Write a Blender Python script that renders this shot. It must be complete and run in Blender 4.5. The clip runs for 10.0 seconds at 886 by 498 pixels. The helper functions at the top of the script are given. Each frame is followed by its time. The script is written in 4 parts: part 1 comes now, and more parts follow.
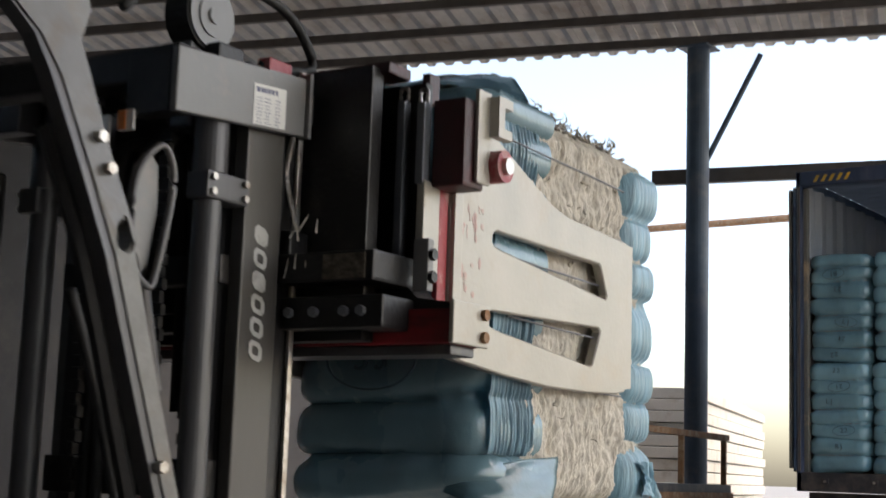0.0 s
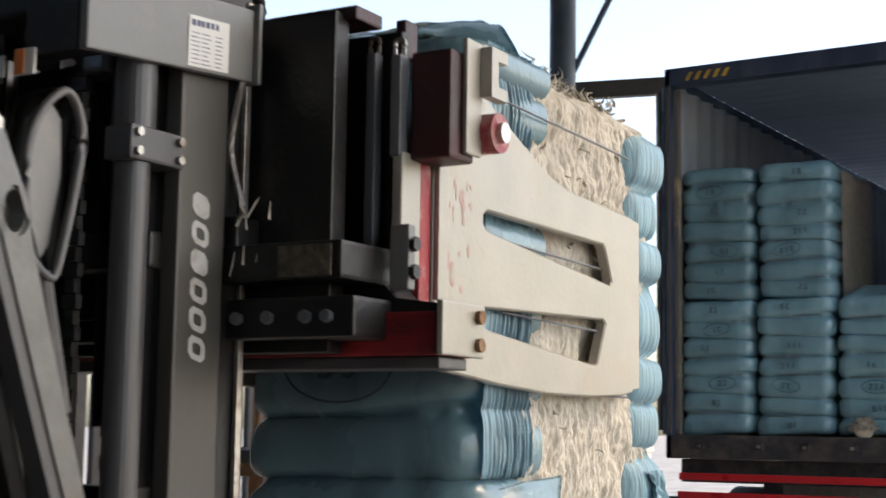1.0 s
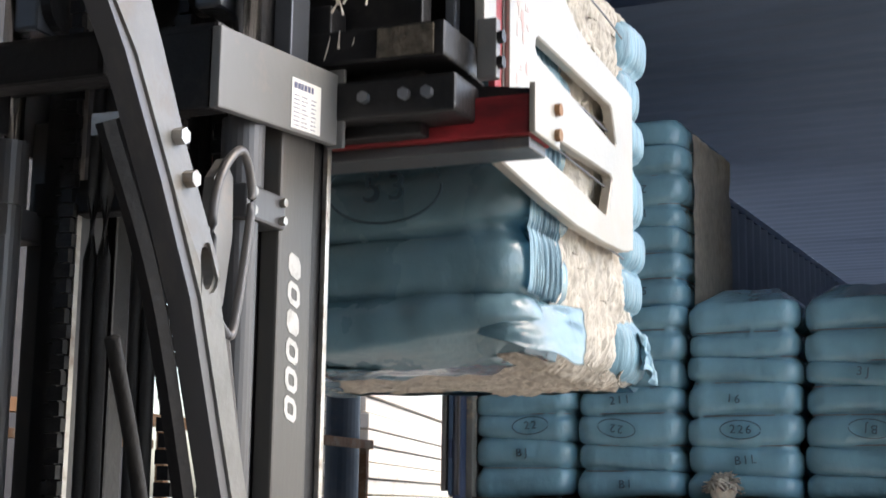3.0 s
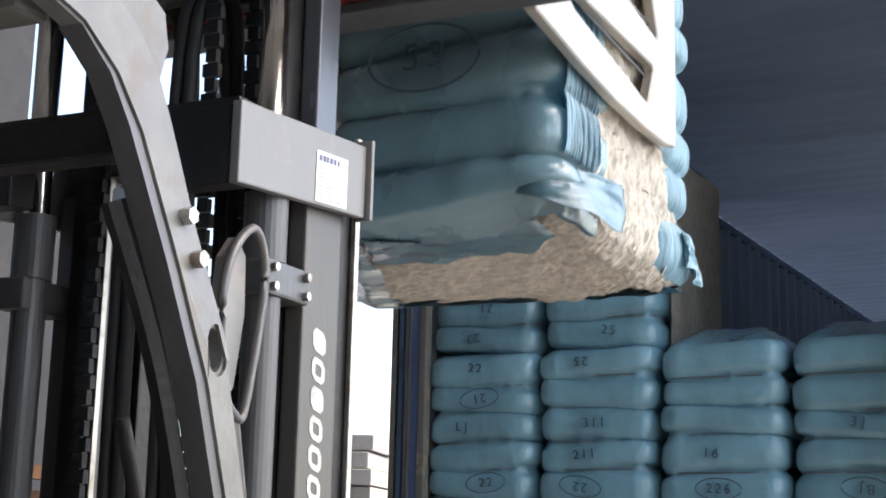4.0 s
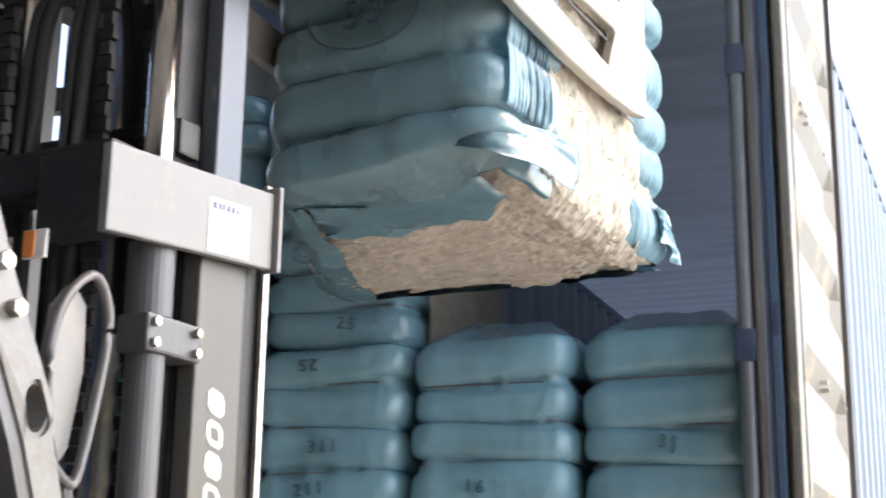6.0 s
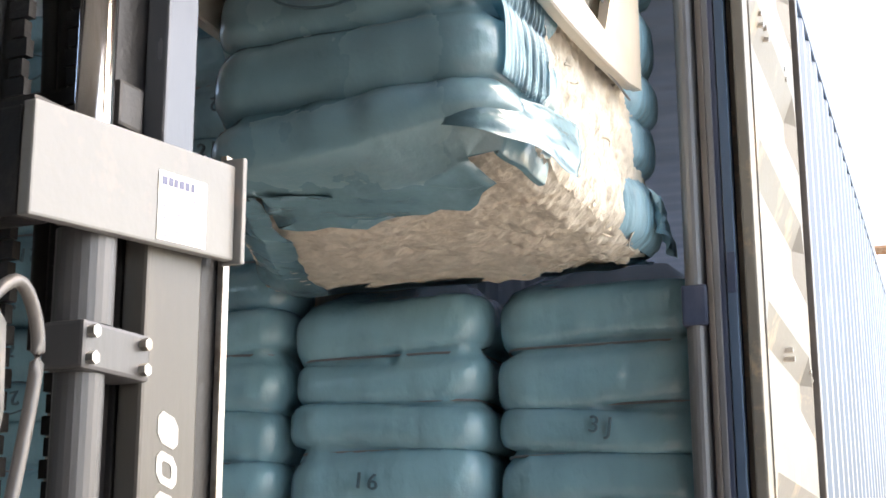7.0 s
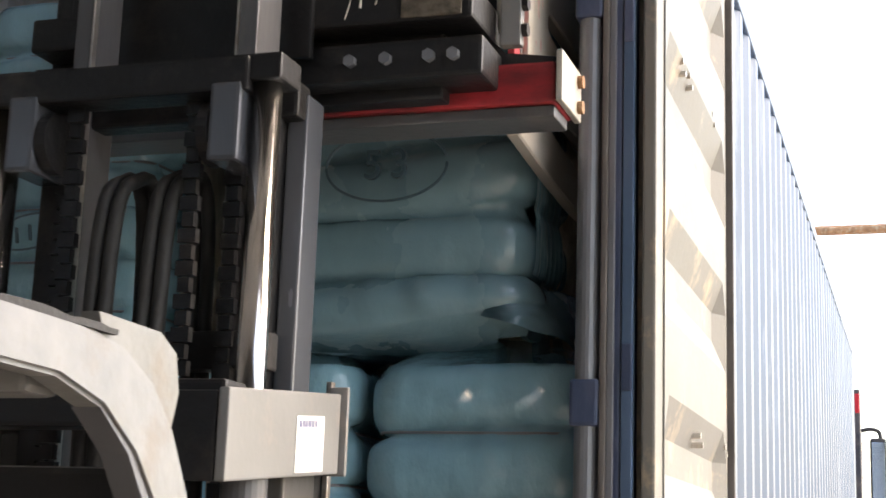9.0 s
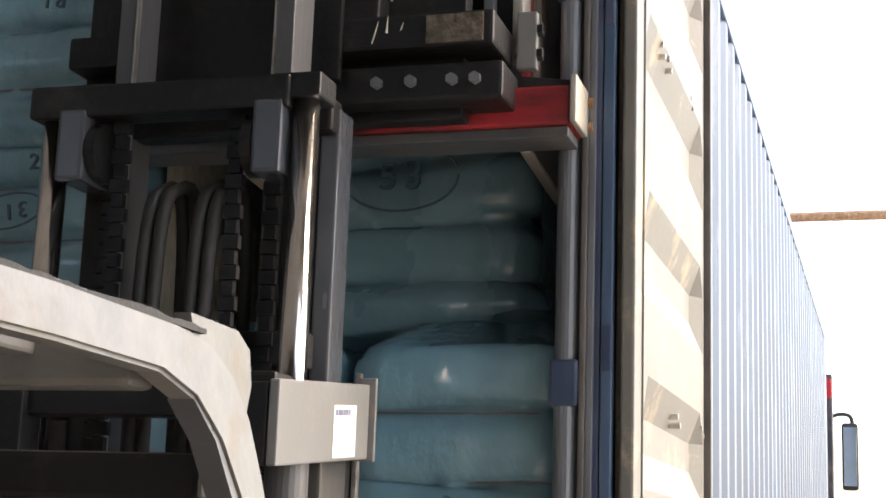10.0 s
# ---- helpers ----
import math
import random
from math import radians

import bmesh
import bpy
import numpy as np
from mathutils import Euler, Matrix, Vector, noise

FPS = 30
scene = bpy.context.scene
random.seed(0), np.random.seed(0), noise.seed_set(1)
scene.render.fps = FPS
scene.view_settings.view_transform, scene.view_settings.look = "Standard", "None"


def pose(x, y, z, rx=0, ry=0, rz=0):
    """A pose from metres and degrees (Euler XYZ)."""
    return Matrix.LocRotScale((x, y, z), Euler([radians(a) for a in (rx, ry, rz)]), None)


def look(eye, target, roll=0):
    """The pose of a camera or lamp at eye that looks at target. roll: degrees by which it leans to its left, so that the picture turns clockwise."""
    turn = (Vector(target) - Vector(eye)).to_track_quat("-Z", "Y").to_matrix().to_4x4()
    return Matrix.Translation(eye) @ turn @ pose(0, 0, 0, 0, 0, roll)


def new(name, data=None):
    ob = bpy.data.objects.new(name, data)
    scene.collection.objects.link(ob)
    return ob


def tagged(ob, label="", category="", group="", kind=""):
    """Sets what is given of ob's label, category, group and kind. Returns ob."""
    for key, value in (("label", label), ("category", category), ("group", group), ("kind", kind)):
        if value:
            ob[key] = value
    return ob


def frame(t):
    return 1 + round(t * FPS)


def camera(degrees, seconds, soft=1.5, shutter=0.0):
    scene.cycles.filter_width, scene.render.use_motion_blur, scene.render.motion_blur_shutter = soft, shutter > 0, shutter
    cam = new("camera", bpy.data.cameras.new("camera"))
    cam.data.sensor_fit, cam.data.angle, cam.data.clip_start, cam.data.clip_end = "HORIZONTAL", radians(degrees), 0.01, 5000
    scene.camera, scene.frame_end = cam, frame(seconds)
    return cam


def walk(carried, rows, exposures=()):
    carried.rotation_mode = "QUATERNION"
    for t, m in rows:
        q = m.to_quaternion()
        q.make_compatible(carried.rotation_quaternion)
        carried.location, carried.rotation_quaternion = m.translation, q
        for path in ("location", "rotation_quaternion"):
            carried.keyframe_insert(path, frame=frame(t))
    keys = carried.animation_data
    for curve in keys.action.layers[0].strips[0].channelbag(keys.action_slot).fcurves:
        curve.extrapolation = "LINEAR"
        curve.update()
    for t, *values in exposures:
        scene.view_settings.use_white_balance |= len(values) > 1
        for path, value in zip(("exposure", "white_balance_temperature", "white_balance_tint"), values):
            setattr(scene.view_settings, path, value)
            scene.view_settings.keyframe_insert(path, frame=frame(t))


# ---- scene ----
CAM = [
    (0, 3.822, -12.442, 1.277, 35.91, 8.80, 1.99),
    (0.5, 3.461, -10.854, 1.246, 36.62, 8.23, 0.75),
    (1, 3.067, -9.867, 1.401, 32.26, 7.16, 0.83),
    (1.5, 2.599, -9.176, 1.388, 28.71, 8.29, 0.60),
    (1.9, 2.115, -8.675, 1.375, 22.59, 8.65, 0.52),
    (2, 2.084, -8.491, 1.380, 23.24, 8.78, 1.03),
    (2.5, 2.050, -7.624, 1.372, 25.10, 8.98, 1.49),
    (4, 2.230, -5.927, 1.428, 28.74, 12.04, 1.35),
    (4.5, 2.219, -5.500, 1.440, 30.64, 12.16, 3.14),
    (5, 2.035, -5.019, 1.430, 26.92, 14.48, 1.96),
    (5.5, 1.878, -4.671, 1.429, 23.95, 15.19, 1.90),
    (6, 1.871, -4.238, 1.434, 21.81, 14.95, 0.84),
    (6.2, 1.836, -4.017, 1.455, 20.45, 15.35, -0.13),
    (7.3, 1.702, -3.266, 1.665, 19.36, 13.25, -0.27),
    (7.5, 1.696, -3.199, 1.720, 19.05, 13.61, -0.28),
    (8, 1.747, -3.110, 1.859, 19.02, 12.80, 0.41),
    (8.5, 1.784, -3.023, 1.940, 19.11, 11.96, 1.34),
    (9, 1.809, -3.000, 1.960, 18.30, 11.75, 1.99),
    (9.5, 1.805, -3.009, 1.961, 17.45, 11.43, 2.16),
    (10, 1.798, -3.014, 1.947, 17.23, 11.21, 2.00),
]
FORK = [
    (0, 0.959, -9.935, 3.91, 0.007),
    (0.5, 0.856, -8.865, 2.88, -0.007),
    (1, 0.703, -7.785, 2.19, -0.030),
    (1.5, 0.338, -6.622, 2.67, -0.063),
    (1.9, 0.133, -6.089, 3.22, -0.004),
    (2, 0.112, -5.959, 3.33, 0.028),
    (2.5, 0.095, -5.213, 4.05, 0.270),
    (4, 0.219, -3.655, 3.95, 1.045),
    (4.5, 0.194, -3.215, 2.27, 1.232),
    (5, 0.105, -2.726, -0.91, 1.272),
    (5.5, 0.013, -2.315, -4.64, 1.271),
    (6, 0.069, -1.961, -5.72, 1.271),
    (6.2, 0.096, -1.823, -5.47, 1.263),
    (7.3, 0.203, -1.488, -3.72, 1.237),
    (7.5, 0.211, -1.403, -3.67, 1.238),
    (8, 0.221, -1.134, -2.58, 1.255),
    (8.5, 0.223, -0.820, -0.82, 1.268),
    (9, 0.261, -0.558, -0.12, 1.258),
    (9.5, 0.282, -0.425, 0.31, 1.251),
    (10, 0.285, -0.362, 0.55, 1.234),
]
# seconds, eye x y z, then degrees to the left, up, and lean
cam = camera(34.0, 10.0, soft=1.6, shutter=0.4)


def gaze(row):
    t, x, y, z, yaw, pitch, lean = row
    a, b = radians(yaw), radians(pitch)
    ahead = (-math.sin(a) * math.cos(b), math.cos(a) * math.cos(b), math.sin(b))
    return t, look((x, y, z), (x + ahead[0], y + ahead[1], z + ahead[2]), lean)


walk(cam, [gaze(r) for r in CAM], exposures=[(0, 0.6, 7100, 10), (1.0, 0.55, 7100, 10), (2.0, 0.6, 6900, 10), (2.7, 0.9, 6600, 10), (4.0, 1.08, 6450, 10), (5.5, 1.5, 6650, 10), (7.5, 1.6, 7300, 11), (10, 1.45, 7500, 12)])

# ---- light ----
SUN_AZ, SUN_EL = 64.0, 50.0          # degrees from +y clockwise, and up
world = bpy.data.worlds.new("sky")
scene.world = world
world.use_nodes = True
wn = world.node_tree
sky = wn.nodes.new("ShaderNodeTexSky")
sky.sky_type, sky.sun_disc = "NISHITA", False
sky.sun_elevation, sky.sun_rotation = radians(SUN_EL), radians(SUN_AZ)
sky.dust_density, sky.air_density, sky.ozone_density = 3.0, 1.0, 0.8
bgn = wn.nodes["Background"]
wn.links.new(sky.outputs[0], bgn.inputs[0])
bgn.inputs[1].default_value = 0.31
sun_data = bpy.data.lights.new("sun", "SUN")
sun_data.energy, sun_data.angle, sun_data.color = 0.42, radians(12.0), (1.0, 0.86, 0.69)
sun = new("sun", sun_data)
sd = Vector((math.sin(radians(SUN_AZ)) * math.cos(radians(SUN_EL)), math.cos(radians(SUN_AZ)) * math.cos(radians(SUN_EL)), math.sin(radians(SUN_EL))))
sun.matrix_world = look(sd * 50, (0, 0, 0))

# ---- materials ----


def mat(name, color, rough=0.6, metal=0.0, var=0.12, scale=6.0, bump=0.15, bump_scale=60.0, dirt=None, dirt_amount=0.35, dirt_scale=2.5, coat=0.0, streak=None, per_object=0.0):
    m = bpy.data.materials.new(name)
    m.use_nodes = True
    nt = m.node_tree
    bs = nt.nodes["Principled BSDF"]
    tc = nt.nodes.new("ShaderNodeTexCoord")
    mp = nt.nodes.new("ShaderNodeMapping")
    nt.links.new(tc.outputs["Object"], mp.inputs[0])
    if streak:
        mp.inputs["Scale"].default_value = streak
    n1 = nt.nodes.new("ShaderNodeTexNoise")
    n1.inputs["Scale"].default_value, n1.inputs["Detail"].default_value = scale, 6
    nt.links.new(mp.outputs[0], n1.inputs[0])
    ramp = nt.nodes.new("ShaderNodeValToRGB")
    lo = tuple(c * (1 - var) for c in color)
    hi = tuple(min(1, c * (1 + var)) for c in color)
    ramp.color_ramp.elements[0].position, ramp.color_ramp.elements[1].position = 0.3, 0.7
    ramp.color_ramp.elements[0].color, ramp.color_ramp.elements[1].color = (*lo, 1), (*hi, 1)
    nt.links.new(n1.outputs[0], ramp.inputs[0])
    out = ramp.outputs[0]
    if dirt:
        n2 = nt.nodes.new("ShaderNodeTexNoise")
        n2.inputs["Scale"].default_value, n2.inputs["Detail"].default_value = dirt_scale, 9
        n2.inputs["Roughness"].default_value = 0.7
        nt.links.new(mp.outputs[0], n2.inputs[0])
        r2 = nt.nodes.new("ShaderNodeValToRGB")
        r2.color_ramp.elements[0].position, r2.color_ramp.elements[1].position = 0.62 - dirt_amount * 0.4, 0.72
        nt.links.new(n2.outputs[0], r2.inputs[0])
        mx = nt.nodes.new("ShaderNodeMix")
        mx.data_type = "RGBA"
        nt.links.new(r2.outputs[0], mx.inputs[0])
        nt.links.new(out, mx.inputs[6])
        mx.inputs[7].default_value = (*dirt, 1)
        out = mx.outputs[2]
    if per_object:
        oi = nt.nodes.new("ShaderNodeObjectInfo")
        hs = nt.nodes.new("ShaderNodeHueSaturation")
        mr = nt.nodes.new("ShaderNodeMapRange")
        mr.inputs[3].default_value, mr.inputs[4].default_value = 1 - per_object, 1 + per_object
        nt.links.new(oi.outputs["Random"], mr.inputs[0])
        nt.links.new(mr.outputs[0], hs.inputs["Value"])
        nt.links.new(out, hs.inputs["Color"])
        out = hs.outputs[0]
    nt.links.new(out, bs.inputs["Base Color"])
    rr = nt.nodes.new("ShaderNodeMapRange")
    rr.inputs[3].default_value, rr.inputs[4].default_value = max(0.02, rough - 0.1), min(1, rough + 0.12)
    nt.links.new(n1.outputs[0], rr.inputs[0])
    nt.links.new(rr.outputs[0], bs.inputs["Roughness"])
    bs.inputs["Metallic"].default_value = metal
    bs.inputs["Coat Weight"].default_value = coat
    if bump:
        n3 = nt.nodes.new("ShaderNodeTexNoise")
        n3.inputs["Scale"].default_value, n3.inputs["Detail"].default_value = bump_scale, 5
        nt.links.new(mp.outputs[0], n3.inputs[0])
        bp = nt.nodes.new("ShaderNodeBump")
        bp.inputs["Strength"].default_value, bp.inputs["Distance"].default_value = bump, 0.01
        nt.links.new(n3.outputs[0], bp.inputs["Height"])
        nt.links.new(bp.outputs[0], bs.inputs["Normal"])
    return m


FILM = mat("blue_plastic_film", (0.18, 0.345, 0.42), 0.22, var=0.2, scale=4, bump=0.95, bump_scale=21, streak=(1, 1, 0.6), per_object=0.16, coat=0.6)
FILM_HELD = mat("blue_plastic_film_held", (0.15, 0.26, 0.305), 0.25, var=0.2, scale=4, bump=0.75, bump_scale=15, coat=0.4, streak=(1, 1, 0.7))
FILM_PLEAT = mat("pleated_film", (0.19, 0.34, 0.42), 0.34, var=0.3, scale=10, bump=1.0, bump_scale=11, streak=(1, 5, 0.7))
WOOL = mat("raw_wool", (0.57, 0.53, 0.455), 0.95, var=0.16, scale=26, bump=0.8, bump_scale=45, dirt=(0.48, 0.41, 0.31), dirt_amount=0.15, dirt_scale=9, streak=(1, 1.6, 0.7))
WOOLD = mat("dirty_matted_wool", (0.10, 0.085, 0.065), 0.95, var=0.5, scale=40, bump=1.0, bump_scale=60)
ARM = mat("worn_clamp_steel", (0.42, 0.395, 0.345), 0.42, 0.35, var=0.1, scale=5, bump=0.08, dirt=(0.42, 0.37, 0.3), dirt_amount=0.25, dirt_scale=7)
REDLOW = mat("scraped_red_beam_paint", (0.36, 0.025, 0.032), 0.45, var=0.3, dirt=(0.02, 0.017, 0.017), dirt_amount=0.62, dirt_scale=4.5, streak=(1, 1, 2.5))
# worn red, with the deep shade on the upper clamp put into its colour
RED = mat("worn_red_paint_shaded", (0.06, 0.006, 0.009), 0.45, var=0.3, dirt=(0.016, 0.014, 0.015), dirt_amount=0.75, dirt_scale=5)
REDC = mat("red_paint", (0.34, 0.035, 0.045), 0.45, var=0.2, dirt=(0.55, 0.4, 0.36), dirt_amount=0.3, dirt_scale=12)
SCUFF = mat("rubbed_red_paint", (0.46, 0.29, 0.25), 0.5, var=0.2, bump=0.05, dirt=(0.45, 0.4, 0.34), dirt_amount=0.5, dirt_scale=30)
BLACK = mat("greasy_black_steel", (0.009, 0.009, 0.010), 0.42, 0.1, var=0.4, bump=0.2, dirt=(0.035, 0.03, 0.027), dirt_amount=0.25, dirt_scale=8)
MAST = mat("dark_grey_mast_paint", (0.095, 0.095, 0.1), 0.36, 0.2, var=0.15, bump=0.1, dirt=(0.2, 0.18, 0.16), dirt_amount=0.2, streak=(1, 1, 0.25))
WEBG = mat("mast_web_paint", (0.085, 0.081, 0.075), 0.38, 0.15, var=0.12, bump=0.1, dirt=(0.15, 0.13, 0.11), dirt_amount=0.25, streak=(1, 1, 0.25))
RAILG = mat("blue_grey_rail_paint", (0.09, 0.098, 0.112), 0.22, 0.3, var=0.08, bump=0.08, streak=(1, 1, 0.25))
GREY = mat("light_grey_paint", (0.195, 0.195, 0.193), 0.42, 0.1, var=0.08, bump=0.06, dirt=(0.25, 0.22, 0.2), dirt_amount=0.2, dirt_scale=9)
GUARD = mat("worn_grey_guard_paint", (0.165, 0.164, 0.157), 0.38, 0.1, var=0.18, scale=14, bump=0.12, dirt=(0.15, 0.125, 0.10), dirt_amount=0.25, dirt_scale=9)
CHROME = mat("chromed_rod", (0.75, 0.74, 0.72), 0.14, 1.0, var=0.05, bump=0.0)
STEEL = mat("bare_steel", (0.5, 0.48, 0.45), 0.35, 0.9, var=0.2, bump=0.1, dirt=(0.2, 0.13, 0.08), dirt_amount=0.3, dirt_scale=10)
RUBBER = mat("black_rubber", (0.02, 0.02, 0.02), 0.65, var=0.3, bump=0.3)
PAPER = mat("white_label", (0.78, 0.78, 0.75), 0.5, var=0.05, bump=0.0)
MARKW = mat("chalky_white_paint", (0.5, 0.5, 0.48), 0.5, var=0.1, bump=0.0, dirt=(0.25, 0.24, 0.22), dirt_amount=0.3, dirt_scale=20)
INK = mat("printed_ink", (0.12, 0.13, 0.22), 0.6, var=0.1, bump=0)
MARKER = mat("black_marker_ink", (0.06, 0.12, 0.155), 0.5, var=0.2, bump=0)
ORANGE = mat("orange_sticker", (0.8, 0.25, 0.06), 0.5, var=0.1, bump=0)
YELLOW = mat("yellow_paint", (0.72, 0.45, 0.06), 0.5, var=0.15, bump=0.05, dirt=(0.3, 0.2, 0.08), dirt_amount=0.3)
CBLUE = mat("container_blue_paint", (0.032, 0.050, 0.098), 0.42, 0.0, var=0.15, bump=0.1, dirt=(0.10, 0.11, 0.16), dirt_amount=0.3, dirt_scale=3, streak=(1, 1, 0.3))
CSIDE = mat("container_side_paint", (0.06, 0.10, 0.165), 0.38, 0.0, var=0.15, bump=0.06, dirt=(0.2, 0.25, 0.31), dirt_amount=0.2, dirt_scale=3, streak=(1, 1, 0.25))
CIN = mat("container_inside_paint", (0.44, 0.47, 0.50), 0.55, var=0.08, bump=0.06, dirt=(0.33, 0.36, 0.40), dirt_amount=0.3, dirt_scale=2, streak=(1, 1, 0.3))
# darker inside paint: the shade of roof and far end put into the colour
CROOF = mat("container_inside_paint_shaded", (0.17, 0.20, 0.245), 0.6, var=0.1, bump=0.06, dirt=(0.13, 0.155, 0.19), dirt_amount=0.3, dirt_scale=2, streak=(0.3, 1, 1))
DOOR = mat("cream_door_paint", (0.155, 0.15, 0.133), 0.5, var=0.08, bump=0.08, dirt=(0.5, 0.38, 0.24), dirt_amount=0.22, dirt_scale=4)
GASKET = mat("brown_rubber_gasket", (0.10, 0.09, 0.085), 0.6, var=0.25, bump=0.2)
RODGREY = mat("galvanised_rod", (0.19, 0.20, 0.22), 0.45, 0.5, var=0.12, bump=0.08)
PLY = mat("plywood_floor", (0.22, 0.15, 0.09), 0.7, var=0.2, streak=(1, 0.1, 1), bump=0.2)
WOOD = mat("pale_timber", (0.55, 0.42, 0.27), 0.7, var=0.15, streak=(6, 6, 0.5), bump=0.2)
CONC = mat("yard_concrete", (0.37, 0.35, 0.32), 0.85, var=0.12, scale=1.2, bump=0.4, bump_scale=25, dirt=(0.2, 0.18, 0.16), dirt_amount=0.35, dirt_scale=0.7)
SHEET = mat("grey_roof_sheet", (0.42, 0.40, 0.37), 0.5, 0.2, var=0.12, bump=0.1, dirt=(0.28, 0.24, 0.2), dirt_amount=0.35, dirt_scale=1.4)
PURLIN = mat("dark_purlin_steel", (0.10, 0.09, 0.085), 0.6, 0.2, var=0.2, bump=0.1)
# near-black sheet with slightly paler patches
DARKWALL = mat("near_black_wall_sheet", (0.03, 0.03, 0.032), 0.85, var=0.3, scale=2, bump=0.2, dirt=(0.05, 0.047, 0.043), dirt_amount=0.3, dirt_scale=1.5)
POST = mat("blue_grey_post_paint", (0.055, 0.085, 0.125), 0.5, var=0.12, bump=0.1, dirt=(0.12, 0.13, 0.15), dirt_amount=0.3)
PANEL = mat("white_sandwich_panel", (0.74, 0.70, 0.62), 0.5, var=0.06, bump=0.05, dirt=(0.5, 0.43, 0.34), dirt_amount=0.25, dirt_scale=3)
RUST = mat("rusty_frame_steel", (0.30, 0.16, 0.08), 0.75, 0.2, var=0.3, bump=0.4, dirt=(0.45, 0.36, 0.25), dirt_amount=0.35, dirt_scale=10)
TRAIL = mat("dark_trailer_steel", (0.045, 0.045, 0.055), 0.55, 0.2, var=0.2, bump=0.2, dirt=(0.14, 0.12, 0.1), dirt_amount=0.4, dirt_scale=6)
REDBAR = mat("red_reflector", (0.55, 0.02, 0.03), 0.3, var=0.1, bump=0.1)
GLASS = mat("mirror_glass", (0.7, 0.72, 0.74), 0.05, 1.0, var=0.02, bump=0)
DGLASS = mat("dark_cab_glass", (0.03, 0.035, 0.04), 0.08, 0.0, var=0.1, bump=0)

# ---- mesh helpers ----
DZ = 0.15
F = 1.25 + DZ            # container floor height


def link(name, bm, material, parent=None, label="", smooth=False):
    me = bpy.data.meshes.new(name)
    bm.normal_update()
    if smooth:
        for f in bm.faces:
            f.smooth = True
    bm.to_mesh(me)
    bm.free()
    me.materials.append(material)
    ob = new(name, me)
    if parent is not None:
        ob.parent = parent
    if label:
        ob["label"] = label
    return ob


def part(name, bm, material, parent, label="", smooth=False):
    return link(name, bm, material, parent, label, smooth)


def add_box(bm, x0, x1, y0, y1, z0, z1, bev=0.0):
    g = bmesh.ops.create_cube(bm, size=1.0, matrix=Matrix.Translation(((x0 + x1) / 2, (y0 + y1) / 2, (z0 + z1) / 2)) @ Matrix.Diagonal((abs(x1 - x0), abs(y1 - y0), abs(z1 - z0), 1)))
    if bev:
        es = list({e for v in g["verts"] for e in v.link_edges})
        bmesh.ops.bevel(bm, geom=es, offset=bev, segments=2, affect="EDGES", profile=0.6)


def box(x0, x1, y0, y1, z0, z1, bev=0.0):
    bm = bmesh.new()
    add_box(bm, x0, x1, y0, y1, z0, z1, bev)
    return bm


def add_cyl(bm, a, b, r, seg=20, r2=None):
    a, b = Vector(a), Vector(b)
    d = b - a
    m = Matrix.Translation((a + b) / 2) @ d.to_track_quat("Z", "Y").to_matrix().to_4x4()
    bmesh.ops.create_cone(bm, cap_ends=True, segments=seg, radius1=r, radius2=r if r2 is None else r2, depth=d.length, matrix=m)


def cyl(a, b, r, seg=20):
    bm = bmesh.new()
    add_cyl(bm, a, b, r, seg)
    return bm


def tube(points, r, seg=8):
    """A round bar along a smooth line through points."""
    bm = bmesh.new()
    ps = [Vector(p) for p in points]
    fine = []
    for i in range(len(ps) - 1):
        p0, p1, p2, p3 = ps[max(i - 1, 0)], ps[i], ps[i + 1], ps[min(i + 2, len(ps) - 1)]
        for k in range(6):
            u = k / 6
            fine.append(0.5 * (2 * p1 + (p2 - p0) * u + (2 * p0 - 5 * p1 + 4 * p2 - p3) * u * u + (3 * p1 - p0 - 3 * p2 + p3) * u ** 3))
    fine.append(ps[-1])
    rings = []
    for i, p in enumerate(fine):
        d = (fine[min(i + 1, len(fine) - 1)] - fine[max(i - 1, 0)]).normalized()
        q = d.to_track_quat("Z", "Y")
        rings.append([bm.verts.new(p + q @ Vector((math.cos(a) * r, math.sin(a) * r, 0))) for a in [2 * math.pi * k / seg for k in range(seg)]])
    for a, b in zip(rings, rings[1:]):
        for k in range(seg):
            bm.faces.new((a[k], a[(k + 1) % seg], b[(k + 1) % seg], b[k]))
    bm.faces.new(rings[0][::-1])
    bm.faces.new(rings[-1])
    return bm


def prism(points, axis, lo, hi, holes=()):
    """A flat plate: an outline in the two other axes, thick from lo to hi, with holes."""
    bm = bmesh.new()

    def at(u, v, w):
        return {"x": (w, u, v), "y": (u, w, v), "z": (u, v, w)}[axis]
    edges = []
    for loop in (points, *holes):
        vs = [bm.verts.new(at(u, v, lo)) for u, v in loop]
        edges += [bm.edges.new((vs[k], vs[(k + 1) % len(vs)])) for k in range(len(vs))]
    bmesh.ops.triangle_fill(bm, use_beauty=True, edges=edges)
    ex = bmesh.ops.extrude_face_region(bm, geom=bm.faces[:])
    shift = Vector(at(0, 0, hi - lo))
    bmesh.ops.translate(bm, vec=shift, verts=[g for g in ex["geom"] if isinstance(g, bmesh.types.BMVert)])
    bmesh.ops.recalc_face_normals(bm, faces=bm.faces[:])
    return bm


def grid_mesh(rows, closed_u=False):
    """A sheet from rows of points."""
    bm = bmesh.new()
    vs = [[bm.verts.new(p) for p in row] for row in rows]
    n = len(rows[0])
    for a, b in zip(vs, vs[1:]):
        for k in range(n if closed_u else n - 1):
            j = (k + 1) % n
            bm.faces.new((a[k], a[j], b[j], b[k]))
    return bm, vs


